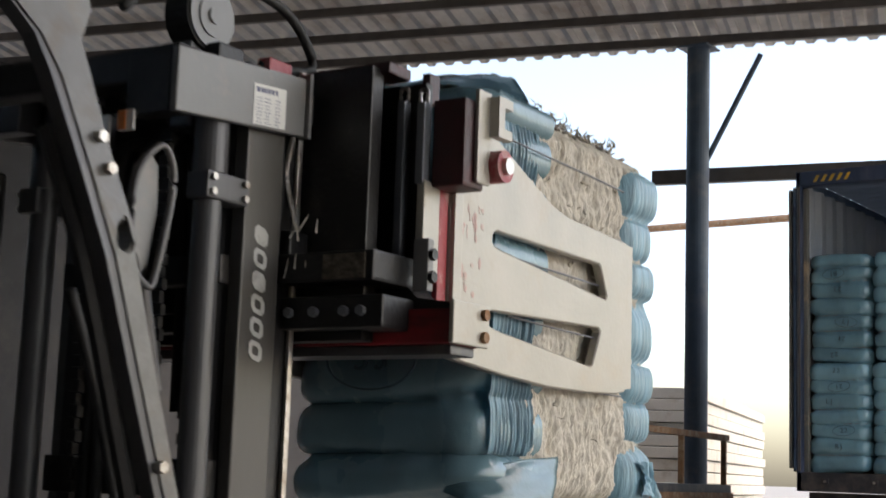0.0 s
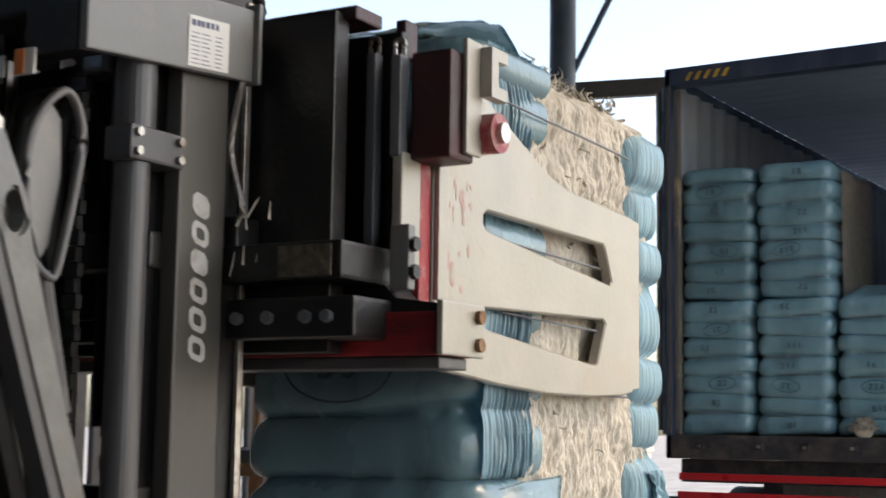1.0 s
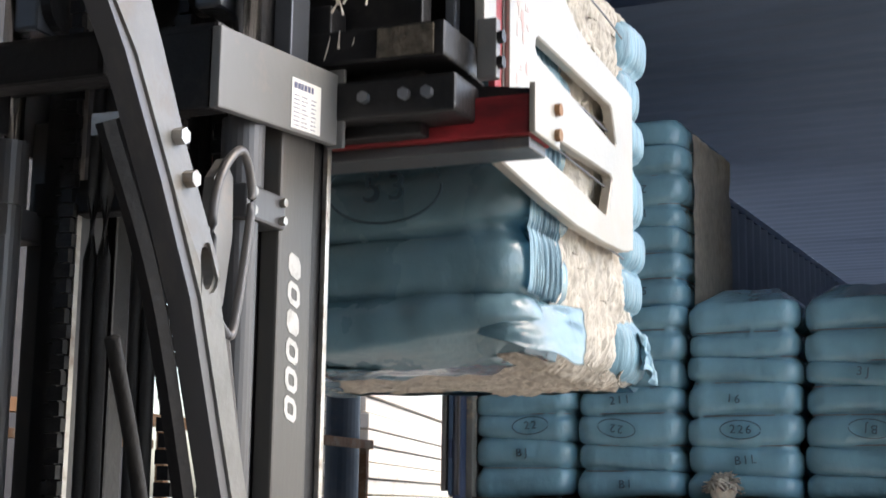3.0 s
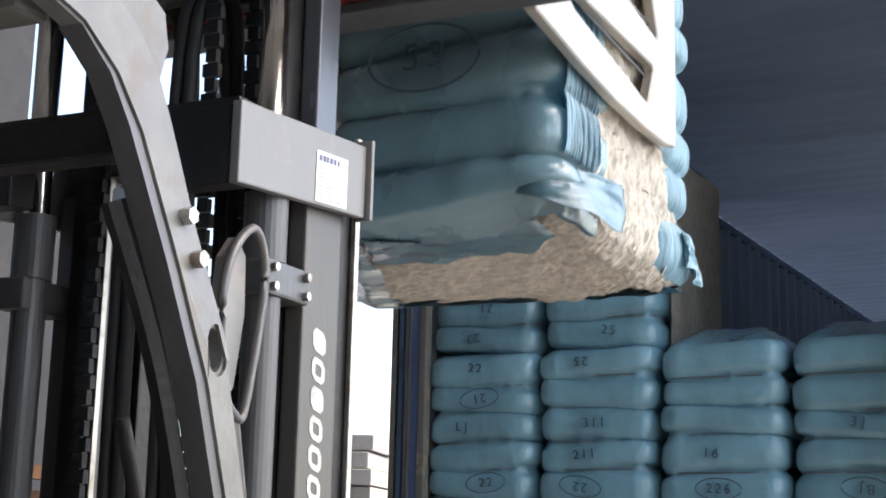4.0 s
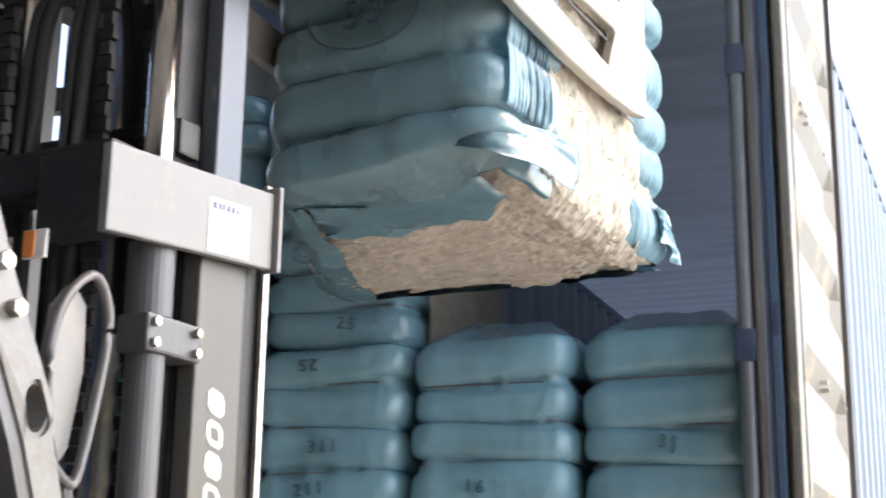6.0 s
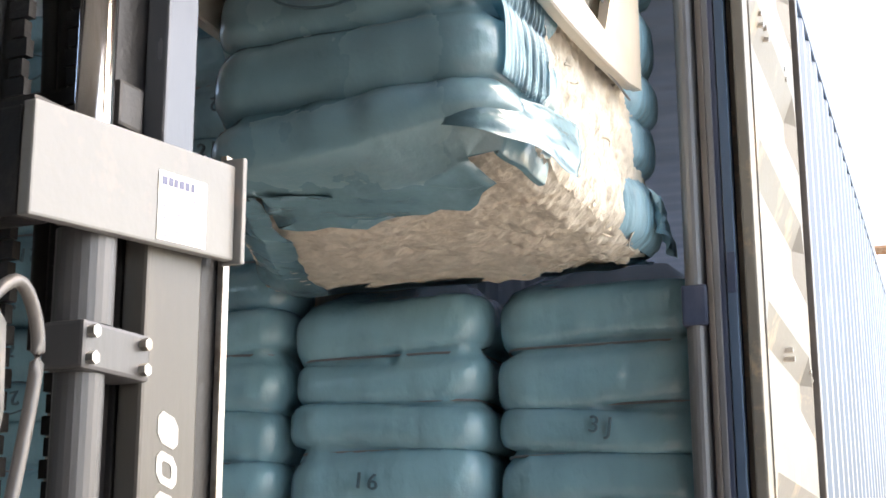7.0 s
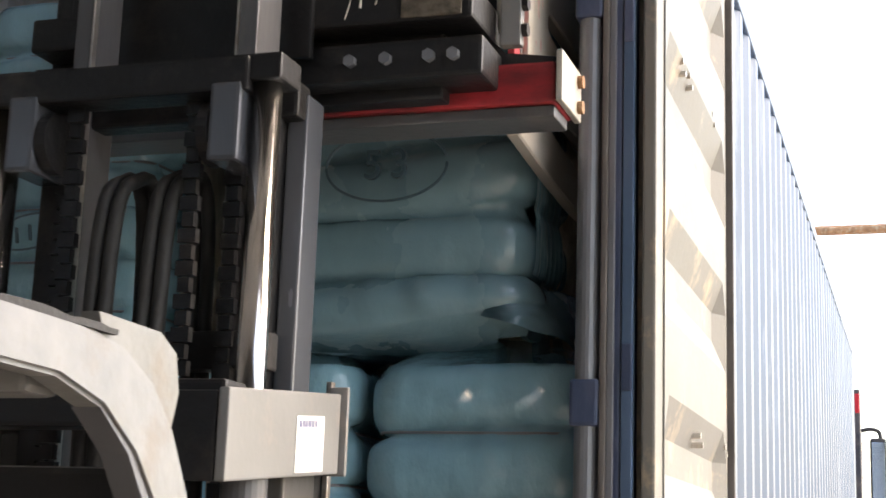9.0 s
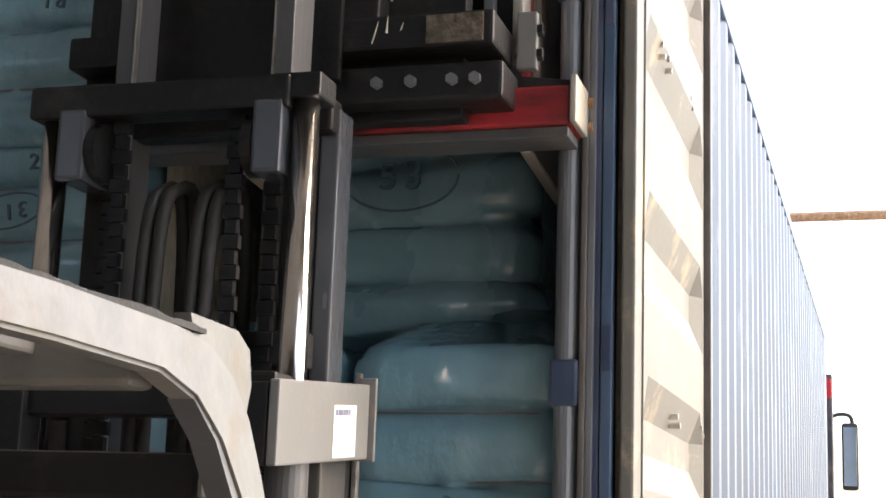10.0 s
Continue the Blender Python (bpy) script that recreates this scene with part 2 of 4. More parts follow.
def empty(name, label, category, group="", kind=""):
    return tagged(new(name), label, category, group, kind)


def words(text, size, m, material, parent, name="letter", thin=0.0015):
    """Each character a part of its own, centred on m."""
    step = size * 0.66
    for k, ch in enumerate(text):
        if ch == " ":
            continue
        cu = bpy.data.curves.new("tmp", "FONT")
        cu.body, cu.size, cu.align_x, cu.align_y, cu.extrude = ch, size, "CENTER", "CENTER", thin
        tmp = new("tmp", cu)
        me = bpy.data.meshes.new_from_object(tmp)
        bpy.data.objects.remove(tmp)
        bpy.data.curves.remove(cu)
        me.name = name
        me.materials.clear()
        me.materials.append(material)
        me.transform(m @ Matrix.Translation(((k - (len(text) - 1) / 2) * step, 0, 0)))
        new(name, me).parent = parent


# ---- ground, yard and shed ----
bm = bmesh.new()
bmesh.ops.create_grid(bm, x_segments=60, y_segments=60, size=1200)
ground = tagged(link("ground", bm, CONC), "pale concrete yard with dirt stains", "ground", kind="structure")


def corrugated(length, width, pitch, depth, thick=0.002, skew=0.3):
    """A ribbed sheet: ribs run along x over length; the profile runs along y over width; ribs rise in z."""
    bm = bmesh.new()
    prof = []
    n = int(width / pitch)
    for k in range(n):
        y = k * pitch
        prof += [(y, 0), (y + pitch * (0.5 - skew / 2), 0), (y + pitch * 0.5, depth), (y + pitch * (1 - skew / 2), depth)]
    prof.append((n * pitch, 0))
    a = [bm.verts.new((0, y, z)) for y, z in prof]
    b = [bm.verts.new((length, y, z)) for y, z in prof]
    for k in range(len(prof) - 1):
        bm.faces.new((a[k], b[k], b[k + 1], a[k + 1]))
    ex = bmesh.ops.solidify(bm, geom=bm.faces[:], thickness=thick)
    return bm


# shed roof: its far eave runs past the post, slightly askew to the trailer
ROOF = Matrix.Translation((-3.9, 3.6, 6.75)) @ Matrix.Rotation(radians(17), 4, "Z")
bm = corrugated(26, 22.5, 0.25, 0.045)
bm.transform(Matrix.Rotation(radians(-90), 4, "Z"))          # ribs run along -y
bm.transform(Matrix.Translation((-17, 0.35, 0)))
bm.transform(Matrix.Rotation(radians(-4), 4, "X"))
bm.transform(ROOF)
tagged(link("ceiling", bm, SHEET), "grey corrugated steel shed roof seen from below", "roof", kind="structure")
for k in range(30):
    y = -0.15 - k * 0.85
    bm = box(-17, 5.4, y - 0.03, y + 0.03, -0.12, -0.01)
    bm.transform(Matrix.Rotation(radians(-4), 4, "X"))
    bm.transform(ROOF)
    tagged(link("purlin", bm, PURLIN), "dark steel purlin under the shed roof", "purlin", "roof purlins", "structure")
# unseen near roof, added to shade the truck until it drives out
bm = corrugated(18, 20, 0.25, 0.045)
bm.transform(Matrix.Rotation(radians(-90), 4, "Z"))
bm.transform(Matrix.Translation((-14, 0, 0)))
bm.transform(Matrix.Translation((5.1, -4.9, 6.95)) @ Matrix.Rotation(radians(17), 4, "Z"))
tagged(link("shade_roof_near", bm, SHEET), "unseen grey corrugated roof added to shade the truck", "roof", kind="structure")


# a raised strip over the gap between the bays, added to shade mast and arm
bm = corrugated(2.2, 4.2, 0.25, 0.045)
bm.transform(Matrix.Rotation(radians(-90), 4, "Z"))
bm.transform(Matrix.Translation((-2.1, 1.1, 0)))
bm.transform(Matrix.Translation((4.3, -0.95, 7.05)) @ Matrix.Rotation(radians(17), 4, "Z"))
tagged(link("shade_strip", bm, SHEET), "grey corrugated roof strip added to shade the mast and arm", "roof", kind="structure")


def shed_post(x, y, h):
    e = empty("shed_post", "blue-grey painted round steel post holding the shed roof", "post", "shed posts")
    e.matrix_world = pose(x, y, 0)
    part("pole", cyl((0, 0, 0.02), (0, 0, h), 0.14, 24), POST, e, smooth=False)
    part("base_plate", box(-0.25, 0.25, -0.25, 0.25, 0, 0.02), POST, e)
    part("head_plate", box(-0.2, 0.2, -0.2, 0.2, h, h + 0.02), POST, e)
    part("brace", cyl((0.1, 0.05, h - 1.4), (0.72, 0.24, h - 0.1), 0.035, 10), POST, e)
    return e


shed_post(-3.9, 3.5, 6.6)
shed_post(-13.5, 0.6, 6.6)

bm = box(-0.5, 4.7, -0.05, 0.05, -0.09, 0.09)
bm.transform(Matrix.Translation((-4.1, 3.75, 5.05)) @ Matrix.Rotation(radians(14), 4, "Z"))
tagged(link("tie_beam", bm, PURLIN), "dark horizontal steel tie beam beside the post", "beam", kind="structure")
bm = cyl((-60, 37.5, 11.0), (60, 37.5, 11.0), 0.14, 10)
tagged(link("far_rail", bm, RUST), "thin brown horizontal rail in the distance", "rail", kind="structure")
for x in (-60, 60):
    tagged(link("far_rail_post", cyl((x, 37.5, 0), (x, 37.5, 11.0), 0.15, 10), RUST), "thin brown post of the far rail", "post", kind="structure")


# walls that close the shed behind and to the far side of the yard
y = -22.0
while y < 11:
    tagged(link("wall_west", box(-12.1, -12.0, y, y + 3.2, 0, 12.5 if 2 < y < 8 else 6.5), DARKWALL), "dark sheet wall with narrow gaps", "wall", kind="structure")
    y += 3.36
# two unseen dark walls, added to keep light off the truck's rear faces
tagged(link("shade_wall_east", box(6.5, 6.6, -22, -11.2, 0, 6.9), PURLIN), "unseen plain dark wall added to keep side light off the truck", "wall", kind="structure")
tagged(link("shade_wall_south", box(-12, 12, -22.2, -22, 0, 6.9), PURLIN), "unseen plain dark wall added to cut light from behind", "wall", kind="structure")


def panel_stack(m):
    e = empty("panel_stack", "stack of cream-white insulated wall panels with dark joints", "panel stack")
    for k in range(15):
        d = 0.025 * math.sin(k * 2.3)
        part("panel", box(-1.15 + d, d, 0.02 * (k % 3), 7.9 + 0.03 * (k % 2), k * 0.166 + 0.1, k * 0.166 + 0.252, 0.014), PANEL, e)
    for y in (0.6, 3.9, 7.2):
        part("skid", box(-1.1, -0.05, y - 0.05, y + 0.05, 0, 0.1), WOOD, e)
    e.matrix_world = m


panel_stack(pose(-5.05, 6.0, 0, 0, 0, 17))


def yard_ramp(m):
    e = empty("yard_ramp", "rusty steel loading ramp platform with handrail", "loading ramp")
    part("deck", box(-0.9, 0.9, -2.2, 2.2, 1.18, 1.26), TRAIL, e)
    for y in (-2.1, -0.7, 0.7, 2.1):
        for x in (-0.85, 0.85):
            part("leg", box(x - 0.04, x + 0.04, y - 0.04, y + 0.04, 0, 1.18), RUST, e)
            part("rail_post", box(x - 0.025, x + 0.025, y - 0.025, y + 0.025, 1.26, 1.72), RUST, e)
    for x in (-0.85, 0.85):
        part("handrail", box(x - 0.03, x + 0.03, -2.2, 2.2, 1.72, 1.78), RUST, e)
        part("edge_beam", box(x - 0.06, x + 0.06, -2.25, 2.25, 1.05, 1.18), RUST, e)
    e.matrix_world = m


yard_ramp(pose(-3.3, -0.4, 0, 0, 0, 8))

# ---- container on its trailer: rear opening at y = 0, inside towards +y ----
LEN, HALF, H = 12.19, 1.219, 2.72
container = empty("container", "blue forty-foot shipping container with both rear doors swung open", "shipping container")


def side_profile(y0, y1, depth, pitch=0.278):
    out = [(y0, 0)]
    y = y0 + 0.05
    while y + pitch < y1:
        out += [(y, 0), (y + 0.068, depth), (y + 0.068 + 0.072, depth), (y + 0.068 + 0.072 + 0.068, 0)]
        y += pitch
    out.append((y1, 0))
    return out


def side_wall(x, inward, z0, z1):
    bm = bmesh.new()
    prof = side_profile(0.12, LEN - 0.12, 0.036)
    lo = [bm.verts.new((x + inward * d, y, z0)) for y, d in prof]
    hi = [bm.verts.new((x + inward * d, y, z1)) for y, d in prof]
    for k in range(len(prof) - 1):
        bm.faces.new((lo[k], lo[k + 1], hi[k + 1], hi[k]))
    lo2 = [bm.verts.new((x + inward * (d + 0.004), y, z0)) for y, d in prof]
    hi2 = [bm.verts.new((x + inward * (d + 0.004), y, z1)) for y, d in prof]
    for k in range(len(prof) - 1):
        bm.faces.new((lo2[k + 1], lo2[k], hi2[k], hi2[k + 1]))
    bmesh.ops.recalc_face_normals(bm, faces=bm.faces[:])
    return bm


for side, x, inw in (("right", HALF - 0.005, -1), ("left", -HALF + 0.005, 1)):
    w = part("side_wall", side_wall(x, inw, F - 0.05, F + H - 0.1), CSIDE, container, "blue corrugated steel side wall with paler streaks")
    w.data.materials.append(CIN)
    n = len(w.data.polygons) // 2
    for i, p in enumerate(w.data.polygons):
        p.material_index = 1 if i >= n else 0
    part("top_rail", box(x - 0.03 if inw < 0 else x - 0.005, x + 0.005 if inw < 0 else x + 0.03, 0.12, LEN - 0.1, F + H - 0.1, F + H - 0.03, 0.006), CSIDE, container)
    part("bottom_rail", box(x - 0.05 if inw < 0 else x - 0.01, x + 0.01 if inw < 0 else x + 0.05, 0.12, LEN - 0.1, F - 0.17, F - 0.05, 0.006), CSIDE, container)
    s = -inw
    # rear corner post: steel column with an inner channel
    a, b = s * 1.172, s * HALF
    part("corner_post", box(min(a, b), max(a, b), 0.0, 0.12, F - 0.17, F + H, 0.006), CBLUE, container, "dark blue rear corner post")
    c = s * 1.135
    part("inner_channel", box(min(a, c), max(a, c), 0.06, 0.12, F, F + H - 0.15, 0.005), CBLUE if s > 0 else DOOR, container)
bm, _ = grid_mesh([[(xx, y, F + H - 0.03 + 0.0035 * math.sin(y * 29)) for y in np.linspace(0.1, LEN, 700)] for xx in (-HALF + 0.03, 0, HALF - 0.03)])
bmesh.ops.solidify(bm, geom=bm.faces[:], thickness=0.006)
part("roof", bm, CROOF, container, "blue-grey ribbed roof underside, darkened to stand for shade")
part("floor", box(-1.17, 1.17, 0.09, LEN - 0.1, F - 0.03, F), PLY, container, "worn plywood container floor")
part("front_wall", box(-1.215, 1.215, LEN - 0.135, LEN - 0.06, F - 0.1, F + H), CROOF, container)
header = part("rear_header", box(-HALF, HALF, 0.0, 0.13, F + H - 0.135, F + H, 0.008), CBLUE, container, "dark blue rear header beam")
for s in (-1, 1):
    for k in range(5):
        x = s * 0.88 + (k - 2) * 0.072
        bm = prism([(x - 0.03, F + H - 0.105), (x, F + H - 0.105), (x + 0.035, F + H - 0.045), (x + 0.005, F + H - 0.045)], "y", -0.004, 0.002)
        part("hazard_stripe", bm, YELLOW, header, "faded yellow hazard stripe")
sill = part("rear_sill", box(-HALF, HALF, 0.0, 0.09, F - 0.17, F - 0.002, 0.008), TRAIL, container, "dark scuffed steel door sill")
for x in (-0.95, -0.51, -0.18, 0.15, 0.54, 0.93):
    part("cam_keeper", box(x - 0.03, x + 0.03, -0.022, 0.002, F - 0.10, F - 0.055, 0.006), TRAIL, sill)
    part("cam_keeper_pin", cyl((x, -0.034, F - 0.078), (x, -0.02, F - 0.078), 0.012, 10), STEEL, sill)


def door_leaf(s):
    """A door swung right round against the side wall; its inner face looks outward."""
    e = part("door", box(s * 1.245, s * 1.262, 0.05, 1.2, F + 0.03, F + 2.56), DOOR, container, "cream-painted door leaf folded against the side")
    # inner face pressed with wide level ribs
    z = F + 0.24
    base, rise = s * 1.264, s * 0.032
    prof = [(F + 0.03, 0.0)]
    while z < F + 2.3:
        prof += [(z, 0.0), (z + 0.085, 1.0), (z + 0.165, 1.0), (z + 0.25, 0.0)]
        z += 0.42
    prof.append((F + 2.56, 0.0))
    rows = [[(base + rise * (1 - d), y, zz) for zz, d in prof] for y in (0.16, 1.09)]
    bm, vs = grid_mesh(rows)
    # sloped ends of each rib
    ends = [[(base + rise, y, zz) for zz, d in prof] for y in (0.10, 1.15)]
    for k, (row, y) in enumerate(zip(ends, (0.10, 1.15))):
        ev = [bm.verts.new(p) for p in row]
        for j in range(len(row) - 1):
            q = (ev[j], ev[j + 1], vs[k][j + 1], vs[k][j])
            bm.faces.new(q)
    bmesh.ops.recalc_face_normals(bm, faces=bm.faces[:])
    bmesh.ops.solidify(bm, geom=bm.faces[:], thickness=0.003)
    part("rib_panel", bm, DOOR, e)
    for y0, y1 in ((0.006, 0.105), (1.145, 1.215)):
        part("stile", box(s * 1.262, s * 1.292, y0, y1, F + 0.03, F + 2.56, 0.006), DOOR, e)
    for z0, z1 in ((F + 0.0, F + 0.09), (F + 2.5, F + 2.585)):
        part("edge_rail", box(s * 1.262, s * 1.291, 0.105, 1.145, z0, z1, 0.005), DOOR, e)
    part("gasket", box(s * 1.176, s * 1.190, -0.014, -0.001, F + 0.01, F + 2.58, 0.004), GASKET, e, "brown rubber door gasket")
    part("gasket_lip", box(s * 1.1905, s * 1.206, -0.009, -0.001, F + 0.01, F + 2.58, 0.003), RODGREY, e, "dull grey gasket strip")
    part("seal_strip", box(s * 1.2205, s * 1.2445, -0.003, 0.03, F + 0.01, F + 2.58, 0.003), CSIDE, e, "blue door edge strip")
    part("gasket", box(s * 1.262, s * 1.312, 1.217, 1.235, F + 0.01, F + 2.58, 0.004), GASKET, e, "brown rubber door gasket")
    for y, z in ((0.35, 2.99), (0.46, 2.99), (0.89, 3.02), (0.63, 2.11), (1.12, 2.12), (0.4, 1.6), (1.0, 1.62), (0.4, 3.6), (1.0, 3.62)):
        for dy, dz in ((0, 0), (0.035, -0.02)):
            part("bolt", cyl((s * 1.262, y + dy, z + DZ + dz), (s * 1.299, y + dy, z + DZ + dz), 0.008, 8), STEEL, e)
    for z in (F + 0.25, F + 0.95, F + 1.72, F + 2.35):
        part("hinge", box(s * 1.221, s * 1.244, -0.006, 0.03, z - 0.05, z + 0.05, 0.004), CBLUE, e)


door_leaf(1)
door_leaf(-1)
# grey locking bar standing along the right jamb, with blue keepers
bar = part("lock_bar", cyl((1.145, 0.015, F), (1.145, 0.015, F + 2.56), 0.027, 20), RODGREY, container, "grey steel bar along the door jamb", smooth=False)
for z in (2.125 + DZ, 3.03 + DZ, 1.3 + DZ):
    part("bar_keeper", box(1.112, 1.176, -0.016, 0.045, z - 0.05, z + 0.05, 0.008), CBLUE, bar)

# trailer chassis and rear
trailer = empty("trailer", "dark skeletal trailer under the container, with red rear bar", "trailer")
for x in (-0.45, 0.45):
    part("chassis_beam", box(x - 0.07, x + 0.07, 0.1, 12.0, F - 0.55, F - 0.18), TRAIL, trailer)
for y in (0.2, 3, 6, 9, 11.8):
    part("cross_beam", box(-1.15, 1.15, y - 0.08, y + 0.08, F - 0.34, F - 0.175), TRAIL, trailer)
bumper = part("bumper", box(-1.2, 1.2, -0.06, 0.06, F - 0.62, F - 0.44, 0.01), TRAIL, trailer)
part("red_bar", box(-1.1, 1.1, -0.075, -0.058, F - 0.46, F - 0.40, 0.004), REDBAR, trailer, "red and white reflective rear bar")
part("red_bar", box(-1.1, 1.1, -0.045, 0.0, F - 0.32, F - 0.27, 0.004), REDBAR, trailer, "red reflective strip")
sign = part("sign_plate", box(-0.55, -0.05, -0.085, -0.076, F - 0.60, F - 0.47, 0.003), YELLOW, trailer, "yellow long vehicle warning plate")
words("UZUN ARAÇ", 0.1, Matrix.Translation((-0.3, -0.0875, F - 0.535)) @ Matrix.Rotation(radians(90), 4, "X"), REDBAR, sign)
plate = part("number_plate", box(-0.92, -0.62, -0.085, -0.076, F - 0.59, F - 0.49, 0.003), PAPER, trailer, "white number plate with dark bars")
for k in range(5):
    part("plate_bar", box(-0.89 + k * 0.05, -0.86 + k * 0.05, -0.088, -0.084, F - 0.57, F - 0.51), INK, plate)
for x in (-1.0, 1.0):
    lamp = part("tail_lamp", box(x - 0.16, x + 0.16, -0.08, -0.02, F - 0.86, F - 0.72, 0.015), REDBAR, trailer, "red tail lamp")
    part("mudflap", box(x - 0.2, x + 0.2, 0.55, 0.57, 0.25, F - 0.5), RUBBER, trailer)
    for y in (1.3, 2.6, 3.9):
        w = part("wheel", cyl((x - 0.16, y, 0.5), (x + 0.16, y, 0.5), 0.5, 32), RUBBER, trailer)
        part("rim", cyl((x - 0.17, y, 0.5), (x + 0.17, y, 0.5), 0.27, 24), RODGREY, w)

truck = empty("truck", "dark truck tractor coupled to the container trailer", "truck")
part("cab", box(-1.2, 1.2, 12.6, 14.6, 0.9, 3.6, 0.12), TRAIL, truck)
part("windscreen", box(-1.1, 1.1, 14.58, 14.62, 2.0, 3.1, 0.02), DGLASS, truck)
for s in (-1, 1):
    part("side_window", box(s * 1.195, s * 1.21, 13.4, 14.3, 2.1, 2.9, 0.004), DGLASS, truck)
    mir = part("mirror", box(s * 1.30, s * 1.48, 13.9, 14.0, 2.6, 3.35, 0.04), RUBBER, truck, "black door mirror housing")
    part("mirror_glass", box(s * 1.32, s * 1.46, 13.892, 13.899, 2.65, 3.3, 0.002), GLASS, mir)
    part("mirror_arm", tube([(s * 1.18, 13.95, 3.42), (s * 1.3, 13.95, 3.45), (s * 1.4, 13.95, 3.42), (s * 1.42, 13.95, 3.3)], 0.022, 8), RUBBER, mir)
    part("side_deflector", box(s * 1.19, s * 1.25, 12.62, 12.85, 1.6, 3.75, 0.01), TRAIL, truck)
    part("marker_lamp", box(s * 1.20, s * 1.245, 12.60, 12.617, 3.5, 3.7, 0.004), REDBAR, truck, "small red marker lamp")
    for y in (13.8, 11.6):
        w = part("wheel", cyl((s * 0.9 - 0.16, y, 0.5), (s * 0.9 + 0.16, y, 0.5), 0.5, 32), RUBBER, truck)
        part("rim", cyl((s * 0.9 - 0.17, y, 0.5), (s * 0.9 + 0.17, y, 0.5), 0.27, 24), RODGREY, w)

# ---- bales ----


def rounded_path(x0, x1, y0, y1, r, step=0.03):
    """Points with outward normals round a rectangle, anticlockwise from the middle of the back."""
    out = []
    cs = [((x0 + r, y1 - r), 90, 180), ((x0 + r, y0 + r), 180, 270), ((x1 - r, y0 + r), 270, 360), ((x1 - r, y1 - r), 0, 90)]
    start = Vector(((x0 + x1) / 2, y1))

    def run(a, b, nrm):
        n = max(1, int((b - a).length / step))
        for k in range(n):
            out.append((a.lerp(b, k / n), nrm))
    prev = start
    prevn = Vector((0, 1))
    for (cx, cy), a0, a1 in cs:
        first = Vector((cx + r * math.cos(radians(a0)), cy + r * math.sin(radians(a0))))
        run(prev, first, Vector((math.cos(radians(a0)), math.sin(radians(a0)))))
        for k in range(5):
            a = radians(a0 + (a1 - a0) * k / 5)
            out.append((Vector((cx + r * math.cos(a), cy + r * math.sin(a))), Vector((math.cos(a), math.sin(a)))))
        prev = Vector((cx + r * math.cos(radians(a1)), cy + r * math.sin(radians(a1))))
    run(prev, start, prevn)
    return out


def bulge(u, n):
    """0 in the strap grooves, 1 on the rounds; u from 0 to n."""
    f = u - math.floor(u)
    return max(0.0, 1 - abs(2 * f - 1) ** 3.0) ** 0.6


def wrapped(path, z0, z1, n, swell, seed, rows_per=9, closed=True, cuts=None):
    rng = random.Random(seed)
    cut = [0.8 + 0.4 * rng.random() for k in range(n)] if cuts is None else cuts
    tot = sum(cut)
    rows = []
    z = z0
    for k in range(n):
        hgt = (z1 - z0) * cut[k] / tot
        off = (rng.random() - 0.5) * 0.018
        for j in range(rows_per):
            u = j / rows_per
            b = bulge(u, 1)
            row = []
            for p, nr in path:
                w = noise.noise(Vector((p.x * 5 + seed, p.y * 5, (z + hgt * u) * 3))) * 0.012
                fold = noise.noise(Vector((p.x * 26, p.y * 26 + seed, (z + hgt * u) * 7))) * (0.005 + 0.022 * (1 - b))
                tilt = 0.018 * math.sin(p.x * 6 + k * 1.9 + seed) * (1 - b * 0.3)
                d = swell * (b - 1) + off + w + fold * (0.4 + 0.6 * (1 - b))
                row.append((p.x + nr.x * d, p.y + nr.y * d, z + hgt * u + tilt))
            rows.append(row)
        z += hgt
    last = []
    for p, nr in path:
        d = -swell
        last.append((p.x + nr.x * d, p.y + nr.y * d, z1))
    rows.append(last)
    bm, vs = grid_mesh(rows, closed)
    return bm, vs


def cap(bm, ring, z, centre):
    inner = [bm.verts.new((centre[0] + (v.co.x - centre[0]) * 0.6, centre[1] + (v.co.y - centre[1]) * 0.6, z + 0.012 * noise.noise(v.co * 7))) for v in ring]
    n = len(ring)
    for k in range(n):
        bm.faces.new((ring[k], ring[(k + 1) % n], inner[(k + 1) % n], inner[k]))
    c = bm.verts.new((centre[0], centre[1], z))
    for k in range(n):
        bm.faces.new((inner[k], inner[(k + 1) % n], c))


SW, SD, SH = 0.578, 0.92, 0.975


